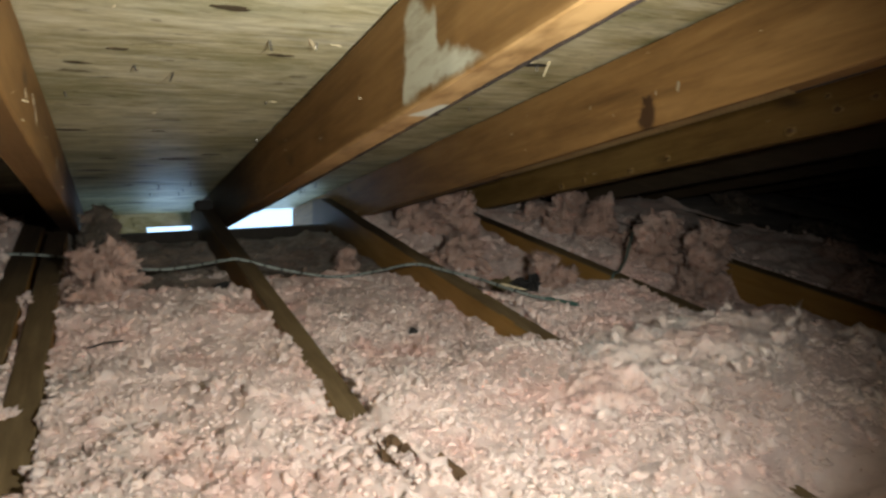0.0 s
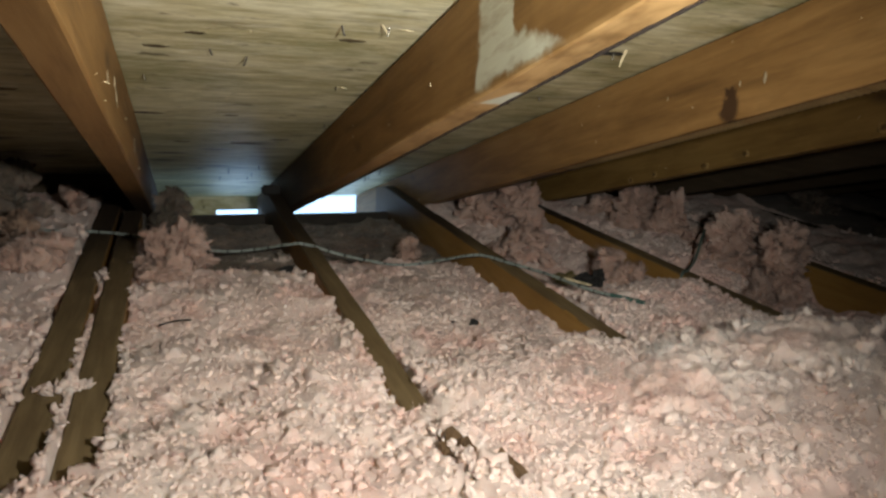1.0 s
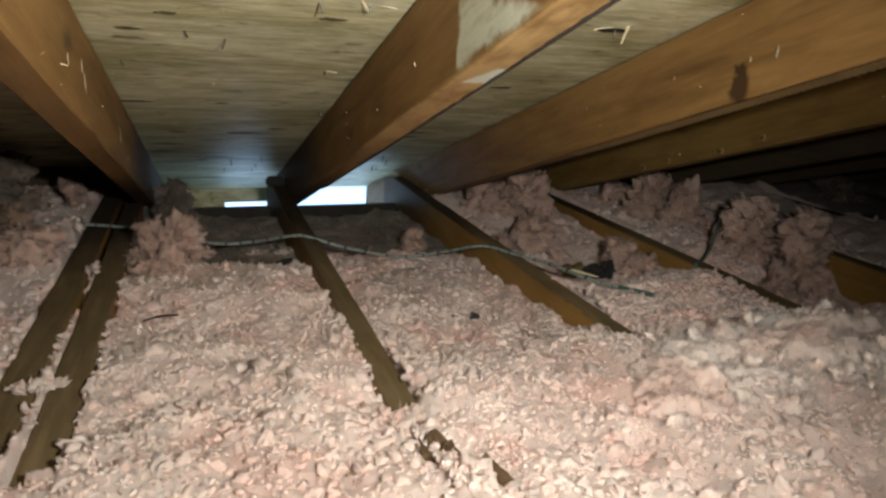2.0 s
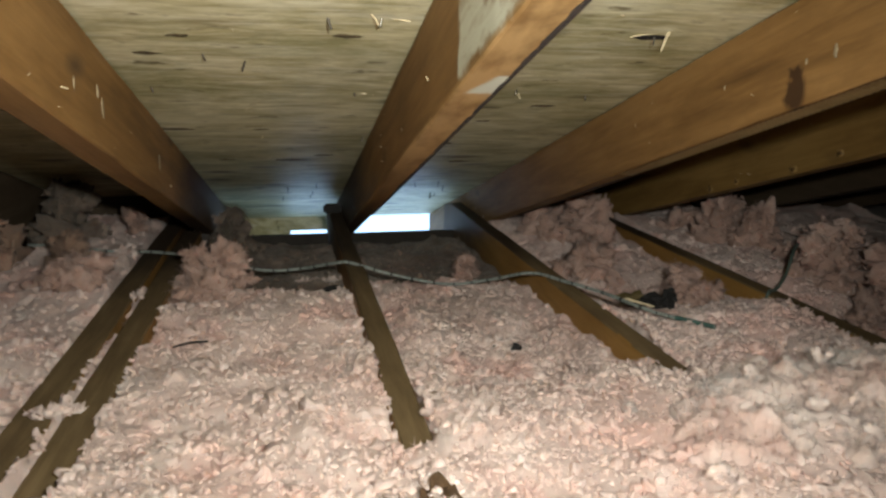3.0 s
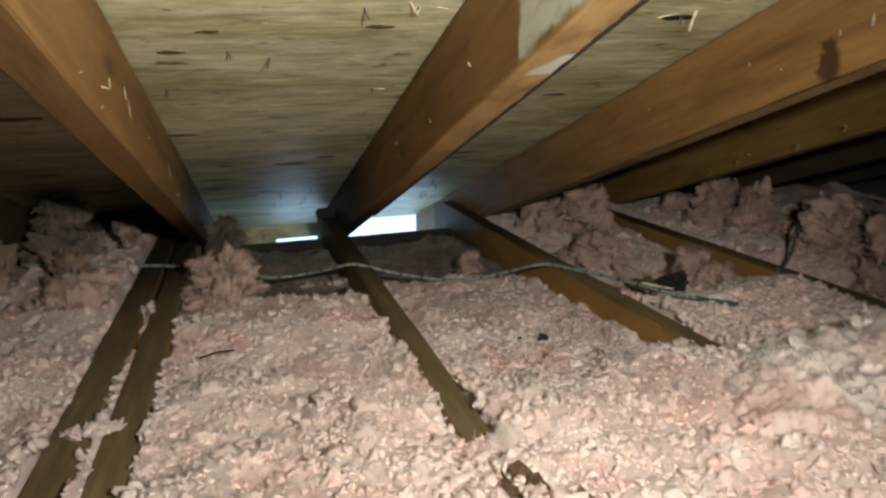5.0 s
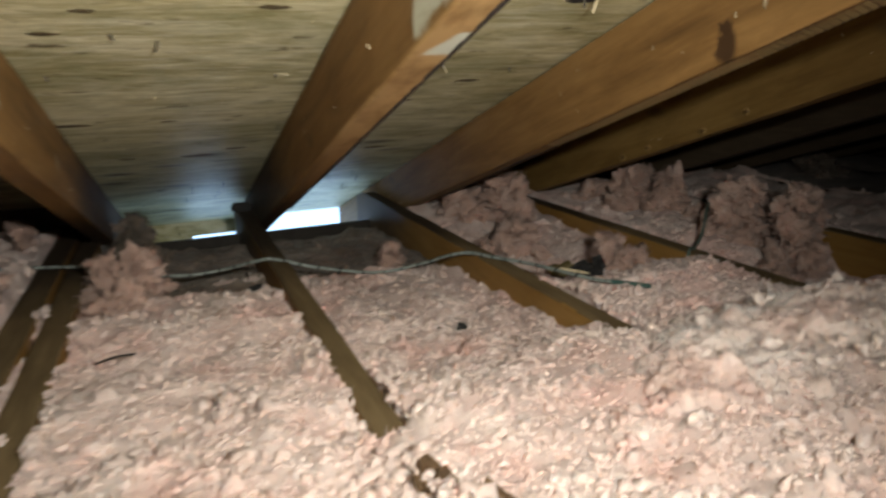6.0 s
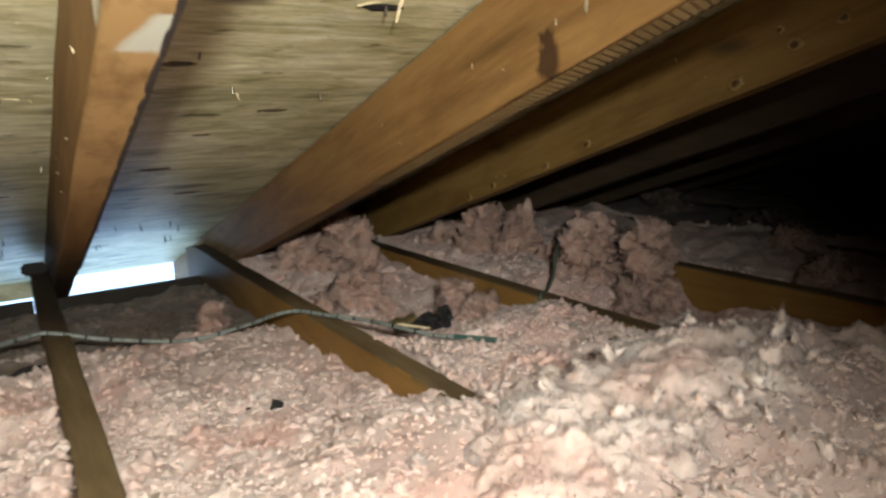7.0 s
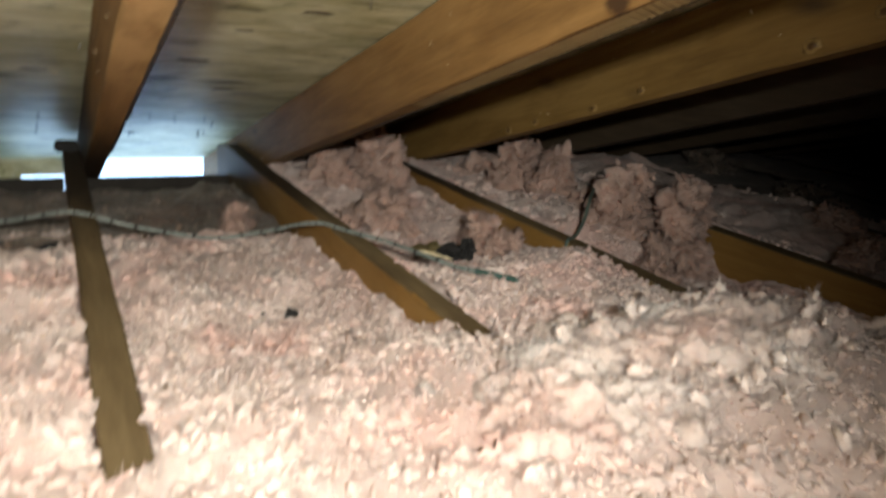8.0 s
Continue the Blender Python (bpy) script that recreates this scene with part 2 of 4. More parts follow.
# ---- builders ----


def roof_z(y):
    return ROOF - PITCH * y


def mesh_from(name, verts, faces, mat, smooth=False):
    me = bpy.data.meshes.new(name)
    me.from_pydata(verts, [], faces)
    me.materials.append(mat)
    if smooth:
        me.polygons.foreach_set("use_smooth", [True] * len(me.polygons))
    me.update()
    return me


def part(name, bm, mat, parent=None, label="", smooth=False):
    me = bpy.data.meshes.new(name)
    bmesh.ops.recalc_face_normals(bm, faces=bm.faces)
    bm.to_mesh(me)
    bm.free()
    me.materials.append(mat)
    if smooth:
        me.polygons.foreach_set("use_smooth", [True] * len(me.polygons))
    ob = new(name, me)
    ob.parent = parent
    if label:
        tagged(ob, label)
    return ob


def box(bm, lo, hi):
    vs = [bm.verts.new((x, y, z)) for x in (lo[0], hi[0]) for y in (lo[1], hi[1]) for z in (lo[2], hi[2])]
    for f in ((0, 1, 3, 2), (4, 6, 7, 5), (0, 4, 5, 1), (2, 3, 7, 6), (0, 2, 6, 4), (1, 5, 7, 3)):
        bm.faces.new([vs[i] for i in f])
    return vs


def beam(name, x0, x1, ends, mat, label, category, group, seed, wear=0.0012, top=None):
    """A sawn timber along y. ends: rows (y, bottom z, top z). Its arrises are bevelled and its faces slightly uneven."""
    rnd = random.Random(seed)
    rows = []
    n = 90
    y0, y1 = ends[0][0], ends[-1][0]
    for i in range(n + 1):
        y = y0 + (y1 - y0) * i / n
        for (a, b) in zip(ends, ends[1:]):
            if a[0] <= y <= b[0] + 1e-9:
                f = (y - a[0]) / (b[0] - a[0])
                rows.append((y, a[1] + (b[1] - a[1]) * f, a[2] + (b[2] - a[2]) * f))
                break
    bm = bmesh.new()
    c = 0.0022
    rings = []
    for y, zb, zt in rows:
        w = [noise.noise((seed * 3.1 + k * 7, y * 6, k)) * wear + rnd.uniform(-1, 1) * wear * 0.25 for k in range(8)]
        pts = [(x0 + c, zb), (x1 - c, zb), (x1, zb + c), (x1, zt - c), (x1 - c, zt), (x0 + c, zt), (x0, zt - c), (x0, zb + c)]
        rings.append([bm.verts.new((px + w[k], y, pz + w[(k + 3) % 8])) for k, (px, pz) in enumerate(pts)])
    for a, b in zip(rings, rings[1:]):
        for k in range(8):
            bm.faces.new((a[k], a[(k + 1) % 8], b[(k + 1) % 8], b[k]))
    bm.faces.new(rings[0])
    bm.faces.new(rings[-1][::-1])
    ob = part(name, bm, mat)
    if top:
        ob.data.materials.append(top)
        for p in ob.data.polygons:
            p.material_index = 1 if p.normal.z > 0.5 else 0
    return tagged(ob, label, category, group)


# ---- the large structure ----
RIDGE, EAVE = -2.6, 2.62
sheathing = tagged(new("roof_sheathing"), "weathered plywood roof sheathing seen from below", "roof", kind="structure")
for i, (ya, yb) in enumerate(((RIDGE, -0.9905), (-0.9895, 0.2295), (0.2305, 1.4495), (1.4505, EAVE))):
    off = 0.8245 if i % 2 else -0.3825
    for j in range(-3, 3):
        bm = bmesh.new()
        xa, xb = off + j * 2.44, off + (j + 1) * 2.44 - 0.002
        for v in box(bm, (xa, ya, 0), (xb, yb, 0.0125)):
            v.co.z += roof_z(v.co.y)
        part("plywood_panel", bm, PLYWOOD, sheathing)

bm = bmesh.new()
box(bm, (-5.5, -5.6, -0.215), (7.5, 1.94, -0.20))
tagged(part("ceiling", bm, PLASTER), "gypsum ceiling board below the joists", "ceiling", kind="structure")

# unseen slope, gables and far boarding close the attic against outside light
bm = bmesh.new()
vs = box(bm, (-5.5, -6.2, 0), (7.5, RIDGE, 0.0125))
for v in vs:
    v.co.z += roof_z(RIDGE) - PITCH * (RIDGE - v.co.y)
tagged(part("roof_far_slope", bm, PLYWOOD), "unseen plywood slope closing the opposite side of the attic", "roof", kind="structure")
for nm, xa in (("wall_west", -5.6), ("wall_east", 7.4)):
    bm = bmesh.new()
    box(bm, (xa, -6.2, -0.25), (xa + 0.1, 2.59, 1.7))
    tagged(part(nm, bm, DARK_WOOD), "unseen dark boarded gable wall closing off the attic", "wall", kind="structure")
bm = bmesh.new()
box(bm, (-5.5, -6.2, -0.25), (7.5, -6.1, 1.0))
tagged(part("wall_south", bm, DARK_WOOD), "unseen dark boarding closing the opposite eave", "wall", kind="structure")

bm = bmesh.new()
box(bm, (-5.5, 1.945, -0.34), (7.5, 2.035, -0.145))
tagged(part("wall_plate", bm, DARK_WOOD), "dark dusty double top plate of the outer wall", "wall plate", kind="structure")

# unseen sheet added so no sky shows through the panel joints
bm = bmesh.new()
for v in box(bm, (-5.5, RIDGE - 0.02, 0.014), (7.5, EAVE + 0.01, 0.024)):
    v.co.z += roof_z(v.co.y)
tagged(part("roof_covering", bm, BLACK), "unseen dark covering that seals the sheathing joints from the sky", "roof", kind="structure")

WHITE_BOARD = plain("primed_board", (0.55, 0.57, 0.58), 0.6, 0.0, 30.0, 0.15)
# boards added below the overhang to shut daylight out of the side bays
for xa, xb in ((-5.5, -0.158), (0.449, 7.4)):
    bm = bmesh.new()
    box(bm, (xa, 2.04, -0.292), (xb, 2.60, -0.282))
    tagged(part("soffit", bm, WHITE_BOARD), "pale soffit board added under the overhang to keep daylight out", "soffit", kind="structure")
# boards added at the roof edge to narrow the daylight; the short one lets a strip in below it
for xa, xb, foot in ((-5.5, -0.158, -0.30), (-0.158, 0.003, -0.200), (0.449, 7.4, -0.30)):
    bm = bmesh.new()
    for k, v in enumerate(box(bm, (xa, 2.594, foot), (xb, 2.614, 0))):
        if k % 2:
            v.co.z = roof_z(v.co.y) + 0.002
    tagged(part("fascia", bm, PLYWOOD), "weathered plywood board added along the roof edge to narrow the daylight", "fascia", kind="structure")

# solid boards added to keep daylight out of the dark bays, and low dusty boards on the plate in the open ones
BAY_EDGES = ((-5.5, -1.602), (-1.559, -1.202), (-1.159, -0.802), (-0.759, -0.404), (0.449, 0.803), (0.846, 1.205), (1.248, 1.608),
             (1.651, 2.008), (2.051, 2.408), (2.451, 2.808), (2.851, 7.4))
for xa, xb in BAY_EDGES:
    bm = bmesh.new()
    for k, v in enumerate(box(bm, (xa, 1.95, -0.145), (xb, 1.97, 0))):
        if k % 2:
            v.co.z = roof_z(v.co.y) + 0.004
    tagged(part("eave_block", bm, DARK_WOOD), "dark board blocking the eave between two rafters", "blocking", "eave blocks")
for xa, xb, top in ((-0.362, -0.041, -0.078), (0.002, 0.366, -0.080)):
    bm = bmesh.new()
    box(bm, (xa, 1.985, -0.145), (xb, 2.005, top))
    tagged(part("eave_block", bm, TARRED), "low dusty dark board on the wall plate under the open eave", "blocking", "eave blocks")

# daylight outside, under the eave: a glowing sheet in place of lit ground
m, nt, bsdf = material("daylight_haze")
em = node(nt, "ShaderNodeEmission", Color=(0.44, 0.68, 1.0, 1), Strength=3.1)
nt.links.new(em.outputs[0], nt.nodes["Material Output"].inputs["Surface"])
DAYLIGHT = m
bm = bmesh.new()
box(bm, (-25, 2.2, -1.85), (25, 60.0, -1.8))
tagged(part("backdrop", bm, DAYLIGHT), "glowing hazy sheet standing for daylit ground below the eave", "daylight", kind="structure")

# ---- joists ----
def joist(x0, x1, y0, y1, seed, label, cut=True):
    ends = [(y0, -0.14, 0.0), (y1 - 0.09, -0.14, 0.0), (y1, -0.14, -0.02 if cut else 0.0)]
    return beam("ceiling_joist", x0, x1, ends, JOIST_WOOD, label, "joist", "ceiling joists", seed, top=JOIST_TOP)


LJ = "brown weathered wooden ceiling joist half buried in pink insulation"
for i, (xa, xb, ya, yb) in enumerate(((-1.69, -1.65, -2, 2.1), (-1.29, -1.25, -2, 2.1), (-0.89, -0.85, -2, 2.1),
                                      (-0.490, -0.444, -2, 2.1), (-0.039, 0.0, -2, 2.1), (0.367, 0.406, -2, 2.14),
                                      (0.760, 0.799, -2, 2.1), (1.162, 1.201, -2, 2.1), (1.565, 1.604, -2, 2.1), (1.965, 2.004, -2, 2.1),
                                      (2.365, 2.404, -2, 2.1), (2.765, 2.804, -2, 2.1))):
    joist(xa, xb, ya, yb, 11 + i, LJ)
joist(-0.431, -0.387, -2, 1.74, 40, "second brown joist lapped beside another with insulation in the gap", cut=False)

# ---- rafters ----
# darkness beyond the torch is painted into the rafters from x 1.207
RAFTER_LOOK = {-1.60: DARK_WOOD, -1.20: DARK_WOOD, -0.80: DARK_WOOD, -0.402: STAINED_DIM_WOOD, 0.001: PAINTED_WOOD, 0.408: KNOTTED_WOOD, 0.805: YELLOW_WOOD,
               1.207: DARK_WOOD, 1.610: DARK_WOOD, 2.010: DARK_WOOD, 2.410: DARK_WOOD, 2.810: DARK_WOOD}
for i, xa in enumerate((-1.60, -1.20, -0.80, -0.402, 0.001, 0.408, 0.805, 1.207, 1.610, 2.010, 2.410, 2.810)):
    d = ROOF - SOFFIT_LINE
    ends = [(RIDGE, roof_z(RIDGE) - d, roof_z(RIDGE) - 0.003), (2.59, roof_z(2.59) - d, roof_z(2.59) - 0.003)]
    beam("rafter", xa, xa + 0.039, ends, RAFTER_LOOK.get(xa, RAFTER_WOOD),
         {0.001: "orange-brown rafter with a whitish smear of primer under plywood", 0.805: "yellow-brown rafter with pale ringed knots under plywood"}.get(xa, "dark-toned wooden rafter under plywood sheathing" if RAFTER_LOOK[xa] is DARK_WOOD else "orange-brown knotty wooden rafter under plywood sheathing"),
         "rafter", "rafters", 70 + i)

# slanting saw scallops along the pale underside of one rafter
bm = bmesh.new()
rows = []
for k in range(2 * 66 + 1):
    y = 0.36 + k * 0.0047
    row = []
    for fx in (0.0, 0.25, 0.5, 0.75, 1.0):
        yy = y + 0.012 * (fx - 0.3) + 0.0012 * noise.noise((k * 0.7, fx * 2, 4))
        fade = min(1.0, max(0.0, (0.98 - yy) / 0.10))
        z = SOFFIT_LINE - PITCH * yy - 0.0010 - (0.0019 * fade if k % 2 else 0.0006)
        row.append(bm.verts.new((0.4095 + 0.034 * fx, yy, z)))
    rows.append(row)
for a, b in zip(rows, rows[1:]):
    for k in range(4):
        bm.faces.new((a[k], a[k + 1], b[k + 1], b[k]))
bmesh.ops.solidify(bm, geom=bm.faces[:], thickness=0.0015)
part("sawn_underside", bm, SAWN_WOOD, bpy.data.objects["rafter.005"], "pale scalloped saw marks along the lower edge")

# near-black strip colour for the shadow line beyond two rafter edges
EDGE_SHADOW = plain("dark_edge_shadow", (0.022, 0.013, 0.008), 0.9, 0.0, 150.0, 0.6)


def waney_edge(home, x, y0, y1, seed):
    """A ragged dark strip that paints the shadow line along the far lower arris of a rafter, broken here and there."""
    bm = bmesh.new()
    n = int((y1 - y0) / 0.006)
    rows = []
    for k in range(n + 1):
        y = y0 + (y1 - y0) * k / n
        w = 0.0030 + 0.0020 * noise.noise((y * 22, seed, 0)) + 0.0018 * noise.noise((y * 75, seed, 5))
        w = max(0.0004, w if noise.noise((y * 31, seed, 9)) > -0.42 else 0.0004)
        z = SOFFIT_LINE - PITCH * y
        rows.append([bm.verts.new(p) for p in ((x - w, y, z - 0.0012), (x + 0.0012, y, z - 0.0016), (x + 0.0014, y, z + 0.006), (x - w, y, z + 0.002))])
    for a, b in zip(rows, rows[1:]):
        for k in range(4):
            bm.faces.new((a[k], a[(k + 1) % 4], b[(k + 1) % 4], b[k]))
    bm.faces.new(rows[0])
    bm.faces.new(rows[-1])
    part("waney_edge", bm, EDGE_SHADOW, home, "ragged dark strip painting the shadow line along the lower edge")


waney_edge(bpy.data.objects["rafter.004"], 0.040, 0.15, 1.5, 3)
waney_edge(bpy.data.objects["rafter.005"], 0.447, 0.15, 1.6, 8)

PALE_KNOT = plain("pale_knot_ring", (0.30, 0.19, 0.062), 0.5, 0.0, 220.0, 0.4)
DARK_KNOT = plain("dark_knot_core", (0.10, 0.052, 0.018), 0.5, 0.0, 220.0, 0.5)


def rafter_knot(home, x, y, high, r, seed):
    """A pale ringed knot with a dark core on the side of a rafter."""
    for nm, mat, k, lift in (("knot", PALE_KNOT, 1.0, 0.0), ("knot_core", DARK_KNOT, 0.5, -0.0006)):
        bm = bmesh.new()
        bmesh.ops.create_icosphere(bm, subdivisions=2, radius=1.0)
        for v in bm.verts:
            w = r * k * (1 + 0.4 * noise.noise(v.co * 1.6 + Vector((seed * 3.3, 0, 0))))
            v.co = Vector((v.co.x * 0.0009, v.co.y * w * 1.35, v.co.z * w))
        ob = part(nm, bm, mat, home, "pale ringed knot" if nm == "knot" else "dark knot core", True)
        ob.location, ob.rotation_euler = (x + lift, y, SOFFIT_LINE - PITCH * y + high), (-SLOPE, 0, 0)


for i, (y, high, r) in enumerate(((0.494, 0.040, 0.007), (0.553, 0.034, 0.009), (0.633, 0.016, 0.010), (0.574, 0.061, 0.006), (0.915, 0.020, 0.007),
                                  (1.024, 0.011, 0.008), (1.19, 0.015, 0.007), (1.28, 0.012, 0.009))):
    rafter_knot(bpy.data.objects["rafter.006"], 0.8048, y, high, r, i)

# ---- blown insulation ----
def grid_noise(x, y, scale, seed):
    """Smooth value noise in about -1 to 1 on numpy arrays."""
    r = np.random.RandomState(seed).uniform(-1, 1, (256, 256))
    u, v = x / scale + 97.3, y / scale + 41.7
    i, j = np.floor(u).astype(int), np.floor(v).astype(int)
    f, g = u - i, v - j
    f, g = f * f * (3 - 2 * f), g * g * (3 - 2 * g)
    a, b, c, d = r[i % 256, j % 256], r[(i + 1) % 256, j % 256], r[i % 256, (j + 1) % 256], r[(i + 1) % 256, (j + 1) % 256]
    return a * (1 - f) * (1 - g) + b * f * (1 - g) + c * (1 - f) * g + d * f * g


# bays: x range, then insulation height along y
BAYS = [
    (-9.0, -0.89, ((0.3, 0.03), (1.0, 0.00), (2.1, 0.02))),
    (-0.85, -0.490, ((0.3, 0.03), (0.7, 0.0), (1.1, -0.015), (1.4, 0.02), (2.1, 0.0))),
    (-0.444, -0.431, ((0.3, 0.03), (0.52, 0.012), (0.65, -0.006), (1.25, -0.012), (1.4, -0.04), (2.1, -0.06))),
    (-0.387, -0.039, ((0.2, 0.035), (0.55, 0.012), (0.75, -0.004), (1.0, -0.012), (1.22, -0.022), (1.32, -0.07), (2.1, -0.10))),
    (0.0, 0.367, ((0.2, 0.04), (0.60, 0.018), (0.69, 0.004), (0.75, -0.015), (0.87, -0.042), (1.2, -0.062), (1.6, -0.085), (2.1, -0.11))),
    (0.406, 0.760, ((0.2, 0.05), (0.55, 0.035), (0.66, 0.014), (0.76, 0.0), (0.88, 0.004), (0.96, -0.006), (1.0, -0.024), (1.06, -0.050), (1.15, -0.068), (1.35, -0.055), (1.6, -0.01), (2.1, 0.02))),
    (0.799, 1.162, ((0.2, 0.045), (0.46, 0.0), (0.60, -0.045), (0.8, -0.075), (0.95, -0.080), (1.02, -0.035), (1.10, 0.0), (1.5, 0.01), (2.1, 0.0))),
    (1.201, 1.565, ((0.2, 0.04), (0.5, -0.03), (0.8, -0.010), (1.1, 0.008), (2.1, 0.01))),
    (1.604, 9.0, ((0.2, 0.02), (0.6, 0.005), (1.0, 0.012), (2.1, 0.01))),
]
# joists and the y from which their tops lie bare
BARE = [(-0.89, -0.85, 0.55), (-0.490, -0.444, 0.53), (-0.431, -0.387, 0.515), (-0.039, 0.0, 0.60), (0.367, 0.406, 0.70), (0.760, 0.799, 0.57),
        (1.162, 1.201, 0.52), (1.565, 1.604, 0.5), (1.965, 2.004, 0.5), (2.365, 2.404, 0.5)]


def fill(x, y, fine=True):
    """Height of the insulation over the plan, on arrays."""
    z = np.zeros_like(x)
    for a, b, prof in BAYS:
        ys, zs = zip(*prof)
        h = np.interp(y, ys, zs)
        z = np.where((x >= a) & (x <= b), h, z)
    for a, b, bare in BARE:                  # over a buried joist the neighbours meet
        inside = (x > a) & (x < b)
        z = np.where(inside, 0.006 + 0.035 * np.clip((bare - y) / 0.3, 0, 1), z)
    # a heap under the torn fold
    heap = np.exp(-(((x - 0.60) / 0.26) ** 2 + ((y - 0.50) / 0.16) ** 2))
    z = z + heap * (0.022 + 0.016 * np.abs(grid_noise(x + 0.3 * y, y, 0.075, 11)))
    # a small hollow that bares a joist close by
    z = z - 0.075 * np.exp(-(((x - 0.405) / 0.05) ** 2 + ((y - 0.225) / 0.045) ** 2))
    z = z + 0.013 * grid_noise(x, y, 0.11, 1) + 0.010 * grid_noise(x, y, 0.042, 2)
    if fine:
        z = z + 0.004 * np.abs(grid_noise(x, y, 0.017, 3)) + 0.0025 * grid_noise(x, y, 0.008, 4)
    for a, b, bare in BARE:
        jag = bare + 0.025 * grid_noise(x, y, 0.03, 5)
        z = np.where((x > a - 0.002) & (x < b + 0.002) & (y > jag), np.minimum(z, -0.035), z)
    return z


def sheet(x0, x1, y0, y1, step):
    xs, ys = np.arange(x0, x1 + step / 2, step), np.arange(y0, y1 + step / 2, step)
    gx, gy = np.meshgrid(xs, ys)
    gz = fill(gx, gy)
    nx, ny = len(xs), len(ys)
    idx = np.arange(nx * ny).reshape(ny, nx)
    f = np.stack([idx[:-1, :-1], idx[:-1, 1:], idx[1:, 1:], idx[1:, :-1]], -1).reshape(-1, 4)
    return np.stack([gx, gy, gz], -1).reshape(-1, 3), f


def stuff(name, pieces, mat, label):
    vs, fs, n = [], [], 0
    for v, f in pieces:
        vs.append(v)
        fs.extend((f + n).tolist())
        n += len(v)
    ob = new(name, mesh_from(name, np.concatenate(vs).tolist(), fs, mat, True))
    return tagged(ob, label, "insulation", kind="stuff")


# the unlit depth of the attic is put into the far fill's grey
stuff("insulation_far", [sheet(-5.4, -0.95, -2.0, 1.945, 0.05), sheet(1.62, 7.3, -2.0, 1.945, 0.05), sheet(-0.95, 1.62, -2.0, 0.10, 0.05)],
      GREY_FLUFF, "dusty insulation further along the attic, toned dark for the unlit bays")


def chip_shape(seed):
    """A small crumpled chip of twenty facets."""
    r = np.random.RandomState(seed)
    bm = bmesh.new()
    bmesh.ops.create_icosphere(bm, subdivisions=1, radius=1.0)
    bm.verts.index_update()
    v = np.array([q.co for q in bm.verts])
    v = v * r.uniform(0.45, 1.5, (len(v), 1)) + r.uniform(-0.2, 0.2, v.shape)
    f = np.array([[q.index for q in fc.verts] for fc in bm.faces])
    bm.free()
    return v, f


def shaggy(seed, sub=3, wild=1.0):
    """A fibrous lobe with folds at several sizes."""
    bm = bmesh.new()
    bmesh.ops.create_icosphere(bm, subdivisions=sub, radius=1.0)
    o = Vector((seed * 3.7, seed * 1.3, 0))
    for v in bm.verts:
        p = v.co.copy()
        k = 1 + wild * (0.38 * noise.noise(p * 1.3 + o) + 0.40 * noise.noise(p * 2.6 + o) + 0.36 * noise.noise(p * 5.0 + o) + 0.26 * noise.noise(p * 9.0 + o))
        v.co = p * max(0.15, k)
    bm.verts.index_update()
    out = np.array([v.co for v in bm.verts]), np.array([[v.index for v in f.verts] for f in bm.faces])
    bm.free()
    return out


TUFTS = [shaggy(200 + i, 2, 1.25) for i in range(24)]
LOBES = [shaggy(400 + i, 3, 1.35) for i in range(20)]
CHIPS = [chip_shape(i) for i in range(24)]


def spun(rs, n):
    """n random turns as matrices."""
    q = rs.normal(size=(n, 4))
    q /= np.linalg.norm(q, axis=1)[:, None]
    w, x, y, z = q.T
    return np.stack([np.stack([1 - 2 * (y * y + z * z), 2 * (x * y - w * z), 2 * (x * z + w * y)], -1),
                     np.stack([2 * (x * y + w * z), 1 - 2 * (x * x + z * z), 2 * (y * z - w * x)], -1),
                     np.stack([2 * (x * z - w * y), 2 * (y * z + w * x), 1 - 2 * (x * x + y * y)], -1)], -2)


def scatter(seed, centres, sizes, squash=(1.25, 0.8, 0.5), shapes=CHIPS):
    rs = np.random.RandomState(seed)
    kinds = rs.randint(0, len(shapes), len(centres))
    rot = spun(rs, len(centres))
    sq = np.array(squash)
    out = []
    for c, s, k, r in zip(centres, sizes, kinds, rot):
        v, f = shapes[k]
        out.append(((v * sq * s) @ r.T + c, f))
    return out


def fibres(seed, roots, ways, lo, hi, width):
    """Thin curved fibre ends: each a narrow tapering blade of two joints, from its root along its way."""
    rs = np.random.RandomState(seed)
    n = len(roots)
    ways = ways / np.linalg.norm(ways, axis=1)[:, None]
    side = np.cross(ways, rs.normal(size=(n, 3)))
    side /= np.linalg.norm(side, axis=1)[:, None]
    bend = np.cross(ways, side) * rs.uniform(-0.5, 0.5, (n, 1))
    ln, w = rs.uniform(lo, hi, (n, 1)), width * rs.uniform(0.6, 1.4, (n, 1))
    mid, tip = roots + ways * ln * 0.55 + bend * ln * 0.25, roots + ways * ln + bend * ln
    v = np.stack([roots - side * w, roots + side * w, mid + side * w * 0.8, mid - side * w * 0.8, tip], 1)
    k = np.arange(n)[:, None] * 5
    return v.reshape(-1, 3), (k + np.array((0, 1, 2, 3))).tolist() + (k + np.array((3, 2, 4))).tolist()


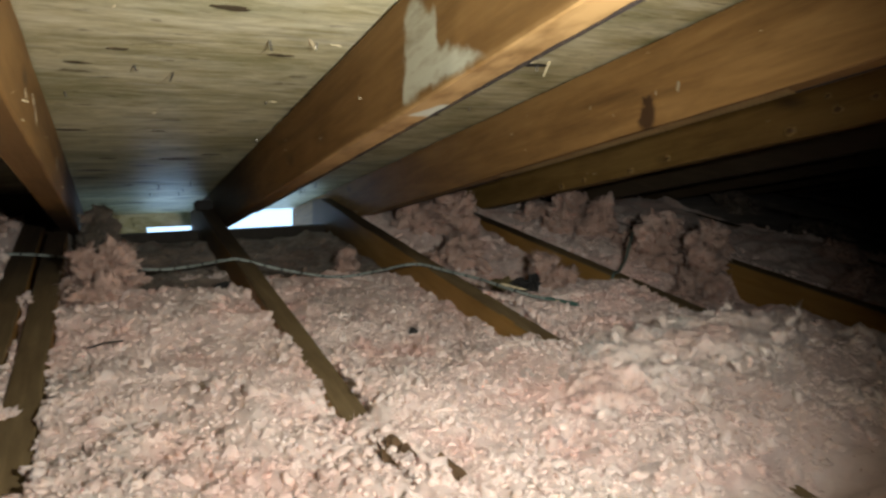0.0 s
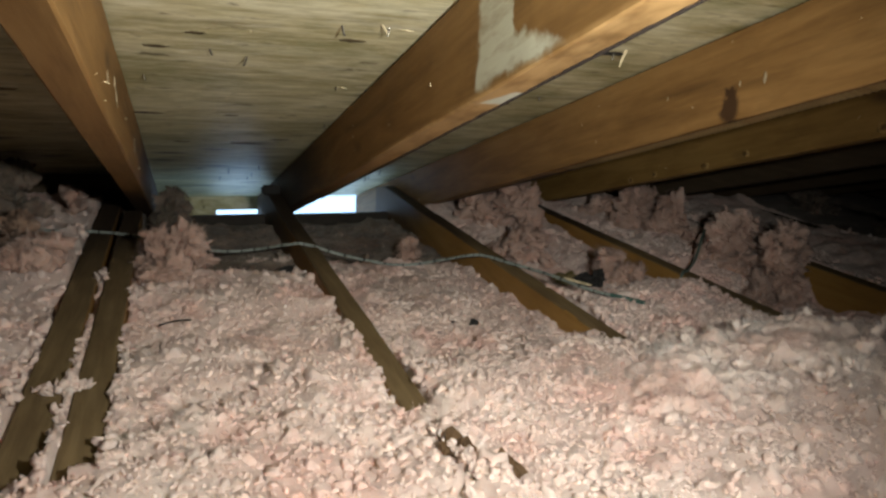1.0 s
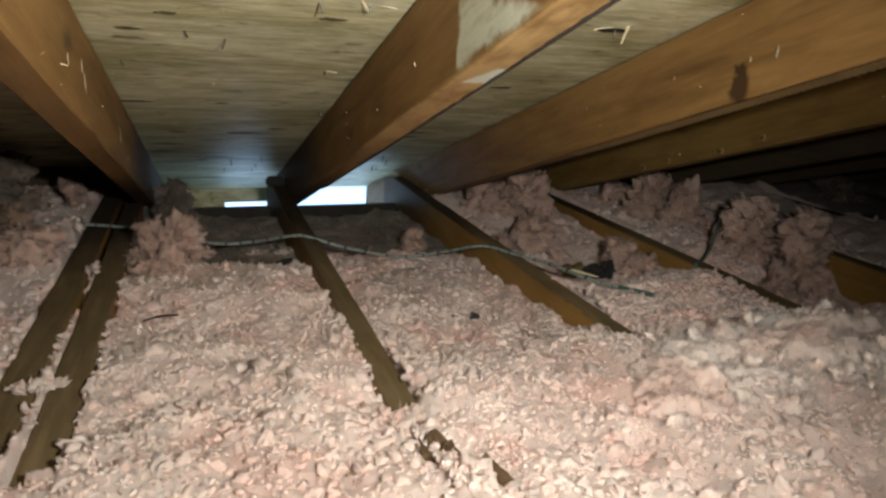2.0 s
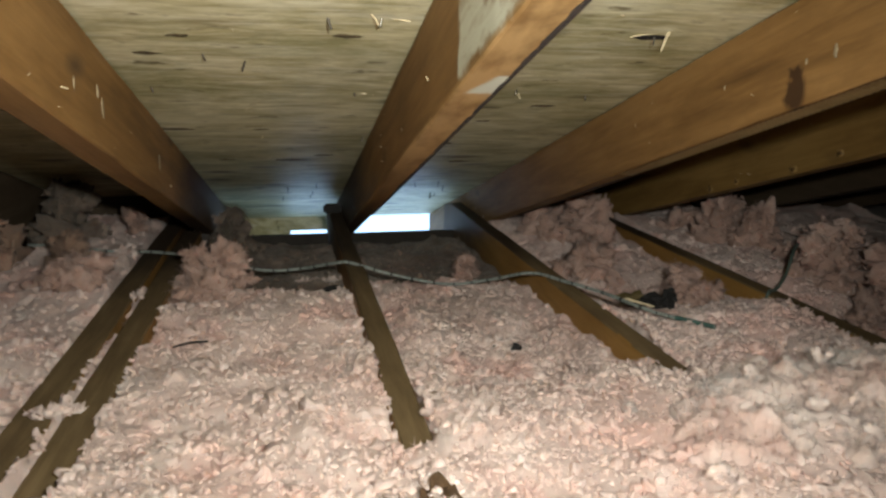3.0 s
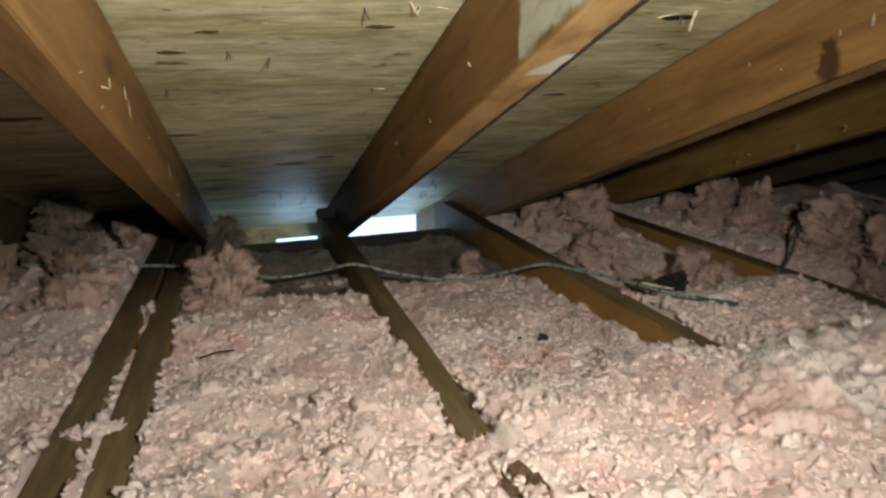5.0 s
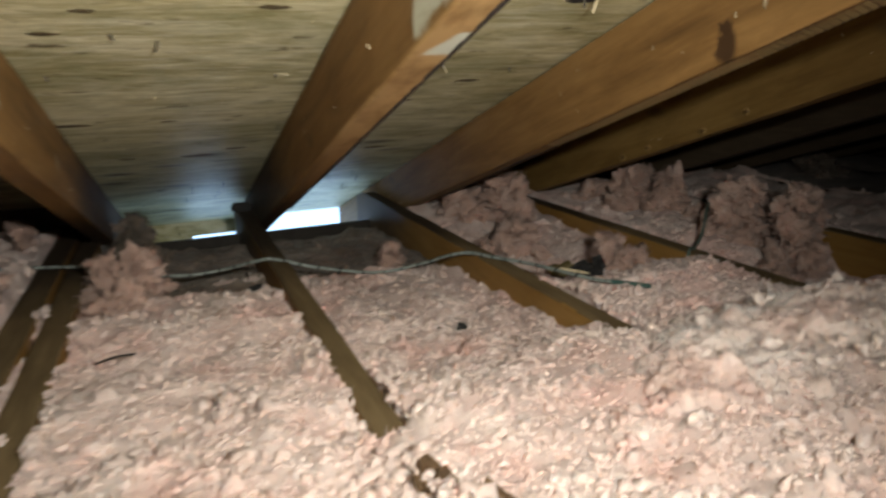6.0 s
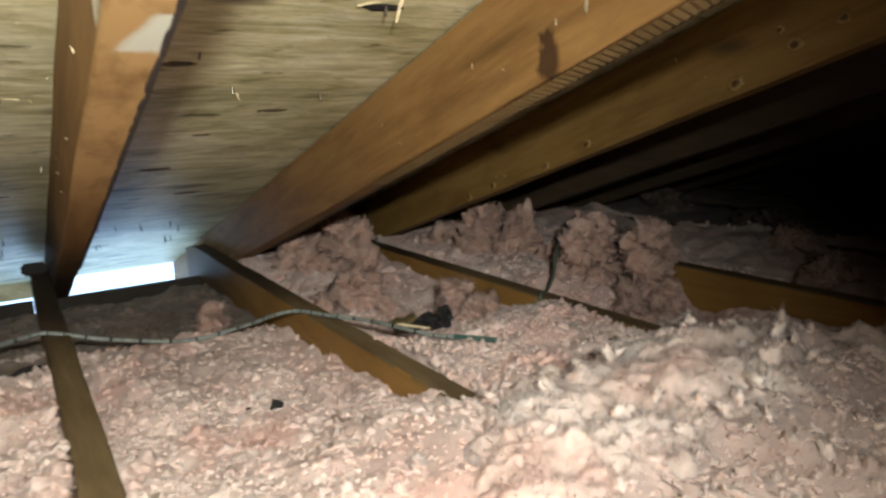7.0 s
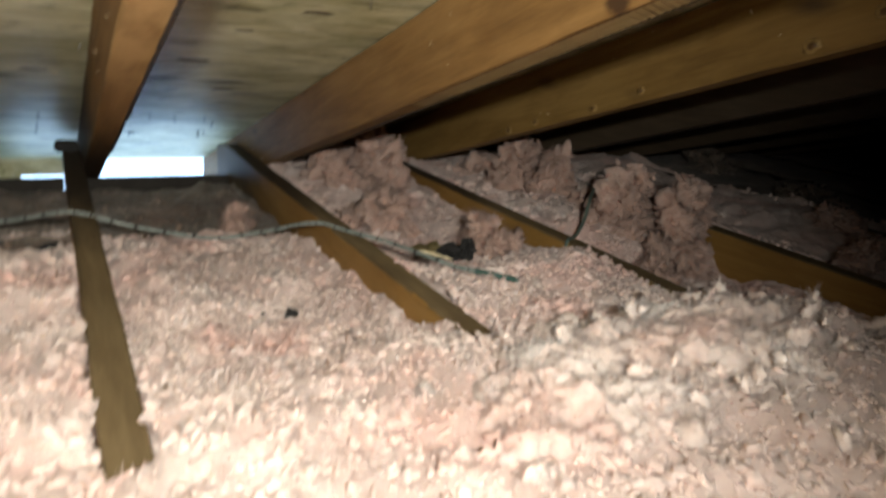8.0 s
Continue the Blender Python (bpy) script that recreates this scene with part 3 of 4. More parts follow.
def strew(seed, n, x0, x1, y0, y1, power, lo, hi, lift):
    """Random places on the insulation, off the bare joists and the dirty stretch by the eave."""
    rs = np.random.RandomState(seed)
    px, py = rs.uniform(x0, x1, n), y0 + (y1 - y0) * rs.uniform(0, 1, n) ** power
    keep = np.ones(n, bool)
    for a, b, bare in BARE:
        keep &= ~((px > a - 0.001) & (px < b + 0.001) & (py > bare - 0.01))
    px, py = px[keep], py[keep]
    return np.stack([px, py, fill(px, py) + lift], -1), rs.uniform(lo, hi, len(px))


FOLD = (0.56, 0.50, 0.27, 0.150)           # centre and half widths of the soft torn fold


def off_fold(at, seed):
    """Thins places out towards the soft fold, which lies smooth on the loose fill."""
    d = ((at[:, 0] - FOLD[0]) / FOLD[2]) ** 2 + ((at[:, 1] - FOLD[1]) / FOLD[3]) ** 2
    return np.exp(-d) < np.random.RandomState(seed).uniform(0.14, 1.0, len(at))


at, size = strew(5, 4200, -0.85, 1.3, 0.22, 1.5, 1.25, 0.0040, 0.0092, -0.001)
keep = off_fold(at, 2)
soft_at, soft_size = strew(15, 700, -0.85, 1.3, 0.22, 1.92, 1.0, 0.009, 0.017, -0.007)
nuggets = scatter(6, at[keep], size[keep], (1.15, 0.95, 0.62), TUFTS) + scatter(16, soft_at, soft_size, (1.2, 0.9, 0.6), TUFTS)
at, size = strew(8, 24000, -0.80, 1.15, 0.24, 1.05, 1.0, 0.0018, 0.0046, 0.0004)
keep = off_fold(at, 3)
more, sizes = strew(9, 9000, -0.85, 1.3, 1.05, 1.94, 1.1, 0.002, 0.0048, 0.0)
flakes = scatter(7, np.concatenate([at[keep], more]), np.concatenate([size[keep], sizes]), (1.3, 0.95, 0.42))
# ragged tufts along the edges of the bare joists, and scraps lying on and between the paired joists
rs = np.random.RandomState(21)
rag = []
for a, b, bare in BARE[1:8]:
    for x, side in ((a, -1), (b, 1)):
        if (x, side) in ((-0.444, 1), (-0.431, -1)):
            continue
        k = 40
        yy = rs.uniform(bare - 0.05, 1.25, k)
        xx = x + side * rs.uniform(0.0, 0.014, k)
        hh = fill(xx + side * 0.012, yy)
        ok = hh > -0.03
        rag.append(np.stack([xx, yy, hh + rs.uniform(-0.003, 0.004, k)], -1)[ok])
rag = np.concatenate(rag)
nuggets += scatter(22, rag, rs.uniform(0.003, 0.0075, len(rag)), (1.2, 0.9, 0.7), TUFTS)
gap = np.concatenate([np.stack([rs.uniform(-0.444, -0.431, 70), rs.uniform(0.55, 0.95, 70), rs.uniform(-0.008, 0.001, 70)], -1),
                      np.stack([rs.uniform(-0.478, -0.412, 45), 0.735 + rs.normal(0, 0.008, 45), np.full(45, 0.002)], -1),
                      np.stack([rs.uniform(-0.452, -0.425, 16), rs.uniform(1.17, 1.22, 16), np.full(16, 0.0)], -1)])
flakes += scatter(23, gap, rs.uniform(0.003, 0.007, len(gap)), (1.6, 0.9, 0.35))
stuff("insulation", [sheet(-0.95, 1.62, 0.10, 1.945, 0.0058)] + nuggets + flakes, PINK, "loose pink blown fibreglass insulation filling the joist bays")
me = bpy.data.objects["insulation"].data
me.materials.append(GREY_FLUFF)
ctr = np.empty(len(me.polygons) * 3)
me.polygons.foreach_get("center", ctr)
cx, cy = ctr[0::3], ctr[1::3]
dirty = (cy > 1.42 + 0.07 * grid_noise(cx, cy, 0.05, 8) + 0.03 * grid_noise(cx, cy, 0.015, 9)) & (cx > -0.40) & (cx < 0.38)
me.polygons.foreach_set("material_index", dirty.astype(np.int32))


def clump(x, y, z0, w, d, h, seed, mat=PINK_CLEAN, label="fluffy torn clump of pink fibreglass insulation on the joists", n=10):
    """A torn heap: overlapping uneven lobes that grow smaller upwards, with ragged small tufts on them."""
    rs = np.random.RandomState(seed)
    pieces = []
    tufty = []
    for i in range(int(n * 2.1)):
        f = rs.uniform(0, 1) ** 0.8
        a = rs.uniform(0, 2 * np.pi)
        rad = (1 - 0.55 * f) * rs.uniform(0.1, 0.95)
        s = min(w, d, h * 1.3) * rs.uniform(0.13, 0.27) * (1.1 - 0.35 * f)
        c = np.array([x + math.cos(a) * w / 2 * rad, y + math.sin(a) * d / 2 * rad, z0 + (h - s * 0.8) * f])
        v, fc = LOBES[rs.randint(len(LOBES))]
        pieces.append(((v * np.array((rs.uniform(0.9, 1.5), rs.uniform(0.7, 1.0), rs.uniform(0.35, 0.7))) * s) @ spun(rs, 1)[0].T + c, fc))
        roots = c + (v[rs.randint(0, len(v), 90)] * 0.75 * s)
        tufty.append((roots, roots - c + np.array((0, 0, 0.25 * s))))
        m = 14
        dirs = rs.normal(size=(m, 3))
        dirs /= np.linalg.norm(dirs, axis=1)[:, None]
        pieces += scatter(seed * 31 + i, c + dirs * s * rs.uniform(0.85, 1.15, (m, 1)), rs.uniform(0.10, 0.30, m) * s, (1.9, 0.8, 0.4))
    vs, fs, k = [], [], 0
    base = np.array((x, y, z0))
    v, f = fibres(seed + 900, np.concatenate([q[0] for q in tufty]), np.concatenate([q[1] for q in tufty]), 0.008, 0.022, 0.00035)
    vs.append(v - base)
    fs.extend(f)
    k = len(v)
    for v, f in pieces:
        v = v - base
        vs.append(v)
        fs.extend((f + k).tolist())
        k += len(v)
    ob = new("insulation_clump", mesh_from("insulation_clump", np.concatenate(vs).tolist(), fs, mat, True))
    ob.location = (x, y, z0)
    return tagged(ob, label, "insulation", "torn insulation clumps")


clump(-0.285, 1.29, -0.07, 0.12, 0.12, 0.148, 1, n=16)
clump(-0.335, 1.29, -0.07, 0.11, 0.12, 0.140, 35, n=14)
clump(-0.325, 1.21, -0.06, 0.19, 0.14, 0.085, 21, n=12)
clump(-0.60, 1.38, -0.03, 0.15, 0.14, 0.115, 2, BROWN_FLUFF, "brownish-pink clump of insulation, darkened for the dim left bay")
clump(-0.66, 1.60, 0.0, 0.24, 0.16, 0.16, 3, GREY_FLUFF, "grey-brown clump of insulation under the roof")
clump(-0.78, 1.42, 0.0, 0.18, 0.16, 0.12, 4, BROWN_FLUFF, "brownish-pink clump of insulation, darkened for the dim left bay")
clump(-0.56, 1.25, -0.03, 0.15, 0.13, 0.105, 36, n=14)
clump(-0.74, 1.22, -0.01, 0.18, 0.14, 0.085, 37, BROWN_FLUFF, "brownish-pink clump of insulation, darkened for the dim left bay")
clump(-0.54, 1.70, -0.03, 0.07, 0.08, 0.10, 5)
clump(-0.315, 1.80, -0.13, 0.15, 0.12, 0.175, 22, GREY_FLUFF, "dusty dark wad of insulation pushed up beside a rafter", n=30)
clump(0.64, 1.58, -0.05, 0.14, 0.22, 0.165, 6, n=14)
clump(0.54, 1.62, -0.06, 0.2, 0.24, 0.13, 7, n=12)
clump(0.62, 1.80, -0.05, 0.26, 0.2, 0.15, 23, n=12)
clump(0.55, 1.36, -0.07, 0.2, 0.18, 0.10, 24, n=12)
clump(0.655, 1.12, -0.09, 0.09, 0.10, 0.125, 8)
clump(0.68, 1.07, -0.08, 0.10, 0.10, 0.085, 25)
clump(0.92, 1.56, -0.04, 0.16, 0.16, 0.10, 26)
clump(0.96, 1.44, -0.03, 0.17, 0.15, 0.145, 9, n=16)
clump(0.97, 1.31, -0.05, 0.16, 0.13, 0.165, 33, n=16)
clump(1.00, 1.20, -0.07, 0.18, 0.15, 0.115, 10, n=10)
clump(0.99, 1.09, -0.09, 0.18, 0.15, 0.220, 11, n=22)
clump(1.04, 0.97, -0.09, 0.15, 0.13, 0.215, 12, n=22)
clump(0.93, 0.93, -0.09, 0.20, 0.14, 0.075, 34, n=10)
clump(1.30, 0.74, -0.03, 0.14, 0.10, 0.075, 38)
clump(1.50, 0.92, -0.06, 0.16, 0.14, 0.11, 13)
clump(1.38, 1.05, -0.06, 0.24, 0.2, 0.08, 27)
# grey fibre here paints in the dark at the far right
clump(1.72, 1.15, -0.04, 0.3, 0.26, 0.09, 28, GREY_FLUFF, "dusty clump of insulation toned grey for the unlit far bay")
clump(1.80, 1.55, -0.04, 0.3, 0.26, 0.11, 29, GREY_FLUFF, "dusty clump of insulation toned grey for the unlit far bay")
clump(0.27, 1.47, -0.11, 0.10, 0.09, 0.085, 14)
BATTS = ((0.30, 0.625, 0.004, (0.050, 0.035, 0.026)), (0.43, 0.590, 0.020, (0.060, 0.040, 0.030)), (0.74, 0.590, 0.004, (0.070, 0.045, 0.034)),
         (0.84, 0.460, 0.010, (0.065, 0.050, 0.036)), (0.88, 0.56, -0.02, (0.055, 0.040, 0.036)))


def torn_batt(x, y, z, size, seed):
    """A soft lump of torn batt with a fibrous skin, sunk into the loose fill."""
    bm = bmesh.new()
    bmesh.ops.create_icosphere(bm, subdivisions=5, radius=1.0)
    o = Vector((seed * 4.3, seed * 2.9, 1))
    for v in bm.verts:
        p = v.co.copy()
        k = 1 + 0.40 * noise.noise(p * 1.1 + o) + 0.34 * noise.noise(p * 2.4 + o) + 0.26 * noise.noise(p * 5.2 + o) + 0.15 * noise.noise(p * 11 + o) + 0.08 * noise.noise(p * 22 + o)
        v.co = Vector((p.x * size[0], p.y * size[1], p.z * size[2])) * k
    ob = part("insulation_batt", bm, PINK_SOFT, None, smooth=True)
    ob.location, ob.rotation_euler = (x, y, z), (0.1, 0.15, seed * 1.7)
    return tagged(ob, "soft peach-pink lump of torn insulation batt on loose fill", "insulation", "torn insulation batts")


for i, (x, y, z, size) in enumerate(BATTS):
    torn_batt(x, y, z, size, 3 + i)


FOLD_TOP = []


def torn_fold():
    """A wide torn piece of batt draped over the heap: diagonal soft folds, a fibrous skin and a ragged sunken edge."""
    cx, cy, rx, ry = FOLD
    n, m = 300, 190
    gx, gy = np.meshgrid(np.linspace(cx - rx * 1.35, cx + rx * 1.35, n), np.linspace(cy - ry * 1.35, cy + ry * 1.35, m))
    turn = 0.5
    u, v = gx * math.cos(turn) - gy * math.sin(turn), gx * math.sin(turn) + gy * math.cos(turn)
    v = v + 0.02 * grid_noise(u, v, 0.09, 30)
    ridge = 1 - np.abs(grid_noise(u * 0.35, v, 0.055, 31))
    ridge2 = 1 - np.abs(grid_noise(u * 0.45, v, 0.022, 32))
    fibre = grid_noise(u * 0.3, v, 0.006, 33)
    edge = np.sqrt(((gx - cx) / rx) ** 2 + ((gy - cy) / ry) ** 2) + 0.30 * grid_noise(gx, gy, 0.06, 34) + 0.14 * grid_noise(gx, gy, 0.02, 35)
    body = np.clip((1.0 - edge) / 0.6, -1.0, 1.0)
    body = np.where(body > 0, np.maximum(body, 0) ** 0.6, body)
    base = 0.034 + 0.032 * np.exp(-(((gx - cx) / 0.20) ** 2 + ((gy - cy) / 0.12) ** 2)) - 0.05 * np.clip((gy - 0.54) / 0.2, 0, 1)
    torn = 0.010 * np.abs(grid_noise(gx + 0.4 * v, gy, 0.045, 38)) + 0.007 * np.abs(grid_noise(u * 0.7, v, 0.020, 39)) + 0.0036 * grid_noise(u * 0.8, v, 0.0095, 40) + 0.0018 * grid_noise(u, v, 0.0045, 41)
    gz = base + body * 0.016 + np.clip(body, 0, 1) * (0.016 * ridge + 0.007 * ridge2 + 0.0014 * fibre - 0.022) + torn * np.clip(body + 0.5, 0, 1) - 0.05 * np.clip(-body, 0, 1)
    top = np.stack([gx, gy, gz], -1).reshape(-1, 3)
    low = top - np.array((0, 0, 0.05))
    idx = np.arange(n * m).reshape(m, n)
    f = np.stack([idx[:-1, :-1], idx[:-1, 1:], idx[1:, 1:], idx[1:, :-1]], -1).reshape(-1, 4)
    faces = f.tolist() + (f[:, ::-1] + n * m).tolist()
    rim = idx[0, :].tolist() + idx[1:, -1].tolist() + idx[-1, -2::-1].tolist() + idx[-2:0:-1, 0].tolist()
    faces += [(b, a, a + n * m, b + n * m) for a, b in zip(rim, rim[1:] + rim[:1])]
    me = mesh_from("insulation_fold", np.concatenate([top, low]).tolist(), faces, PINK_SOFT, True)
    me.materials.append(DUST_FILM)
    mid = np.empty(len(me.polygons) * 3)
    me.polygons.foreach_get("center", mid)
    px, py = mid[0::3], mid[1::3]
    band = np.abs(py - 0.575 - 0.10 * (px - cx) - 0.03 * grid_noise(px, py, 0.08, 36)) < 0.022 + 0.018 * grid_noise(px, py, 0.03, 37)
    me.polygons.foreach_set("material_index", band.astype(np.int32))
    live = (edge < 1.05).reshape(-1)
    FOLD_TOP.append(top[live])
    return tagged(new("insulation_fold", me), "wide soft peach-pink fold of torn batt with a dusty grey streak", "insulation")


torn_fold()
# ragged soft shreds on and round the fold
rs = np.random.RandomState(51)
a, r = rs.uniform(0, 2 * np.pi, 60), rs.uniform(0.45, 1.35, 60)
px, py = FOLD[0] + np.cos(a) * r * FOLD[2], FOLD[1] + np.sin(a) * r * FOLD[3]
SOFT_SHREDS = [shaggy(500 + i, 3, 0.95) for i in range(12)]
at = np.stack([px, py, fill(px, py) + 0.001 + 0.016 * np.clip(1.1 - r, 0, 1)], -1)
shreds = scatter(52, at, rs.uniform(0.005, 0.010, 60), (1.5, 1.0, 0.5), SOFT_SHREDS)
SHRED_SKIN = np.concatenate([v[::5] for v, _ in shreds])
SHRED_WAYS = np.concatenate([v[::5] - c + np.array((0, 0, 0.003)) for (v, _), c in zip(shreds, at)])
stuff("insulation_shreds", shreds, PINK_SOFT, "soft ragged shreds of torn pink batt on the fill")

# fibre ends standing out of the fold and of the loose fill, catching the light
rs = np.random.RandomState(61)
skin = FOLD_TOP[0][rs.randint(0, len(FOLD_TOP[0]), 16000)] + rs.normal(0, 0.0012, (16000, 3)) - np.array((0, 0, 0.002))
lean = rs.normal(0, 0.75, (16000, 3)) + np.array((0.0, 0.1, 0.55))
loose, _ = strew(62, 16000, -0.80, 1.25, 0.24, 1.3, 1.2, 1, 2, 0.001)
away = rs.normal(0, 0.8, (len(loose), 3)) + np.array((0, 0, 0.6))
skin, lean = np.concatenate([skin, SHRED_SKIN]), np.concatenate([lean, SHRED_WAYS / np.linalg.norm(SHRED_WAYS, axis=1)[:, None]])
v1, f1 = fibres(63, skin, lean, 0.006, 0.016, 0.00045)
v2, f2 = fibres(64, loose, away, 0.004, 0.011, 0.00045)
wisps = np.concatenate([v1, v2]).tolist()
tagged(new("fibre_wisps", mesh_from("fibre_wisps", wisps, f1 + [[i + len(v1) for i in q] for q in f2], PINK_SOFT)), "thin pale wisps of glass fibre on the insulation", "insulation", kind="stuff")

# ---- cable over the joists ----
def tube(bm, pts, r, sides=8):
    def cr(p0, p1, p2, p3, t):
        return 0.5 * ((2 * p1) + (p2 - p0) * t + (2 * p0 - 5 * p1 + 4 * p2 - p3) * t * t + (3 * p1 - p0 - 3 * p2 + p3) * t ** 3)
    ps = [Vector(p) for p in pts]
    ps = [ps[0] * 2 - ps[1]] + ps + [ps[-1] * 2 - ps[-2]]
    line = [cr(*ps[i:i + 4], k / 8) for i in range(len(ps) - 3) for k in range(8)] + [ps[-2]]
    rings = []
    for i, p in enumerate(line):
        t = (line[min(i + 1, len(line) - 1)] - line[max(i - 1, 0)]).normalized()
        a = t.cross(Vector((0, 0, 1))).normalized()
        b = a.cross(t)
        rings.append([bm.verts.new(p + r * (math.cos(2 * math.pi * k / sides) * a + math.sin(2 * math.pi * k / sides) * b)) for k in range(sides)])
    for a, b in zip(rings, rings[1:]):
        for k in range(sides):
            bm.faces.new((a[k], a[(k + 1) % sides], b[(k + 1) % sides], b[k]))
    bm.faces.new(rings[0])
    bm.faces.new(rings[-1])
    return line


bm = bmesh.new()
cable_line = tube(bm, [(-0.95, 1.50, 0.03), (-0.70, 1.49, 0.035), (-0.541, 1.468, 0.02), (-0.469, 1.50, 0.008), (-0.372, 1.447, 0.006), (-0.224, 1.406, -0.02), (-0.137, 1.401, -0.02),
               (-0.063, 1.35, 0.004), (-0.027, 1.338, 0.006), (0.058, 1.325, -0.02), (0.183, 1.308, -0.045), (0.279, 1.278, -0.03),
               (0.32, 1.212, 0.0), (0.355, 1.188, 0.006), (0.387, 1.129, 0.006), (0.432, 1.045, 0.006), (0.470, 0.925, 0.007), (0.498, 0.870, 0.010), (0.525, 0.820, 0.013)], 0.0038)
cable = tagged(new("cable"), "grey-green sheathed electric cable lying across the joists", "cable")
part("sheath", bm, CABLE, cable, "grey-green plastic sheath", True)

bm = bmesh.new()
tube(bm, cable_line[-11:], 0.0046)
part("cable_end", bm, plain("teal_sheath", (0.045, 0.10, 0.085), 0.45), cable, "dark teal taped end", True)
for k in range(9, len(cable_line) - 12, 3):
    a, b = cable_line[k], cable_line[k + 1]
    bm = bmesh.new()
    tube(bm, [a, a.lerp(b, 0.3)], 0.0041)
    part("cable_mark", bm, BLACK, cable, "black printed band")

bm = bmesh.new()
tube(bm, [(0.755, 0.965, -0.06), (0.756, 0.985, -0.02), (0.765, 0.995, 0.004), (0.795, 1.01, 0.005), (0.83, 1.03, 0.03), (0.865, 1.06, 0.065), (0.93, 1.12, 0.07), (1.0, 1.18, 0.05)], 0.0035)
tagged(part("cable", bm, plain("green_sheath", (0.06, 0.085, 0.07), 0.5), None, smooth=True), "thin dark green cable hanging over a joist", "cable")

# ---- nails and splinters under the sheathing ----
def nail(x, y, length, lean, seed):
    rnd = random.Random(seed)
    bm = bmesh.new()
    r = 0.0013
    tip = Vector((lean * length + rnd.uniform(-0.1, 0.1) * length, rnd.uniform(-0.2, 0.2) * length, -length))
    tube(bm, [(0, 0, 0.003), tip * 0.5, tip], r, 6)
    ob = part("nail", bm, STEEL, None, smooth=True)
    ob.location = (x, y, roof_z(y))
    ob.scale = (1, 1, 0.75)
    return tagged(ob, "steel nail tip poking down through plywood sheathing", "nail", "roofing nails")


for i, (x, y, l) in enumerate(((-0.104, 0.687, 0.016), (-0.201, 0.828, 0.017), (-0.251, 0.806, 0.010), (-0.044, 0.684, 0.013), (-0.008, 1.241, 0.012),
                               (-0.050, 0.957, 0.007), (-0.337, 0.939, 0.010), (0.304, 0.707, 0.015), (0.14, 0.83, 0.010), (0.20, 0.93, 0.012), (0.33, 0.96, 0.010),
                               (-0.52, 0.72, 0.014), (-0.60, 0.95, 0.012), (0.60, 0.80, 0.012), (0.55, 1.05, 0.012))):
    nail(x, y, l, random.Random(i).uniform(-0.3, 0.3), i)
rnd = random.Random(77)
for i in range(16):
    nail(rnd.uniform(0.06, 0.36) if i > 4 else rnd.uniform(-0.2, -0.06), rnd.choice((1.78, 1.86, 1.94, 2.02)) + rnd.uniform(-0.02, 0.02), rnd.uniform(0.016, 0.024), rnd.uniform(-0.2, 0.2), 100 + i)


def splinter(x, y, drop, dx, dy, width, label="pale wood splinter hanging from the plywood"):
    bm = bmesh.new()
    n = 5
    rows = []
    for k in range(n + 1):
        f = k / n
        p = Vector((dx * f, dy * f, -drop * f ** 1.4))
        w = width * (1 - 0.7 * f)
        rows.append([bm.verts.new(p + Vector((a * w, b * w * 0.5, c * 0.0006))) for a, b, c in ((-0.5, 0.5, 1), (0.5, -0.5, 1), (0.5, -0.5, -1), (-0.5, 0.5, -1))])
    for a, b in zip(rows, rows[1:]):
        for k in range(4):
            bm.faces.new((a[k], a[(k + 1) % 4], b[(k + 1) % 4], b[k]))
    bm.faces.new(rows[0])
    bm.faces.new(rows[-1])
    ob = part("wood_splinter", bm, STRAW)
    ob.location = (x, y, roof_z(y) + 0.001)
    return tagged(ob, label, "splinter", "plywood splinters")


splinter(-0.060, 0.672, 0.012, 0.012, 0.008, 0.003)
splinter(-0.040, 0.684, 0.003, 0.028, 0.002, 0.003)
splinter(0.300, 0.700, 0.006, -0.03, 0.005, 0.006)
splinter(0.318, 0.695, 0.024, -0.012, -0.004, 0.004)
splinter(-0.06, 0.957, 0.002, 0.028, 0.0, 0.002)
splinter(-0.50, 0.74, 0.022, 0.008, -0.004, 0.004)
splinter(-0.53, 0.76, 0.018, -0.01, 0.004, 0.003)
splinter(0.21, 0.95, 0.010, 0.004, 0.002, 0.002)
bm = bmesh.new()
bmesh.ops.create_icosphere(bm, subdivisions=2, radius=1.0)
for v in bm.verts:
    v.co = Vector((v.co.x * 0.024, v.co.y * 0.008, v.co.z * 0.0015)) * (1 + 0.5 * noise.noise(v.co * 2.3))
ob = part("plywood_hole", bm, BLACK)
ob.location, ob.rotation_euler = (0.302, 0.712, roof_z(0.712)), (-SLOPE, 0, 0)
tagged(ob, "dark torn knot hole in the plywood", "hole", kind="structure")

# ---- debris on the insulation ----
def crumple(name, x, y, z, size, mat, label, category, seed, flat=0.5, sub=2):
    bm = bmesh.new()
    bmesh.ops.create_icosphere(bm, subdivisions=sub, radius=1.0)
    o = Vector((seed * 2.1, seed, 0))
    for v in bm.verts:
        k = 1 + 0.9 * noise.noise(v.co * 1.5 + o) + 0.6 * noise.noise(v.co * 3.5 + o)
        v.co = Vector((v.co.x * size[0], v.co.y * size[1], v.co.z * size[2])) * max(0.25, k)
    ob = part(name, bm, mat)
    ob.location = (x, y, z)
    return tagged(ob, label, category)


crumple("debris", 0.219, 0.924, -0.045, (0.010, 0.008, 0.008), BLACK, "small black crumb of debris on pink insulation", "debris", 1)
crumple("debris", 0.185, 0.945, -0.047, (0.004, 0.003, 0.003), BLACK, "tiny black crumb of debris on pink insulation", "debris", 2)
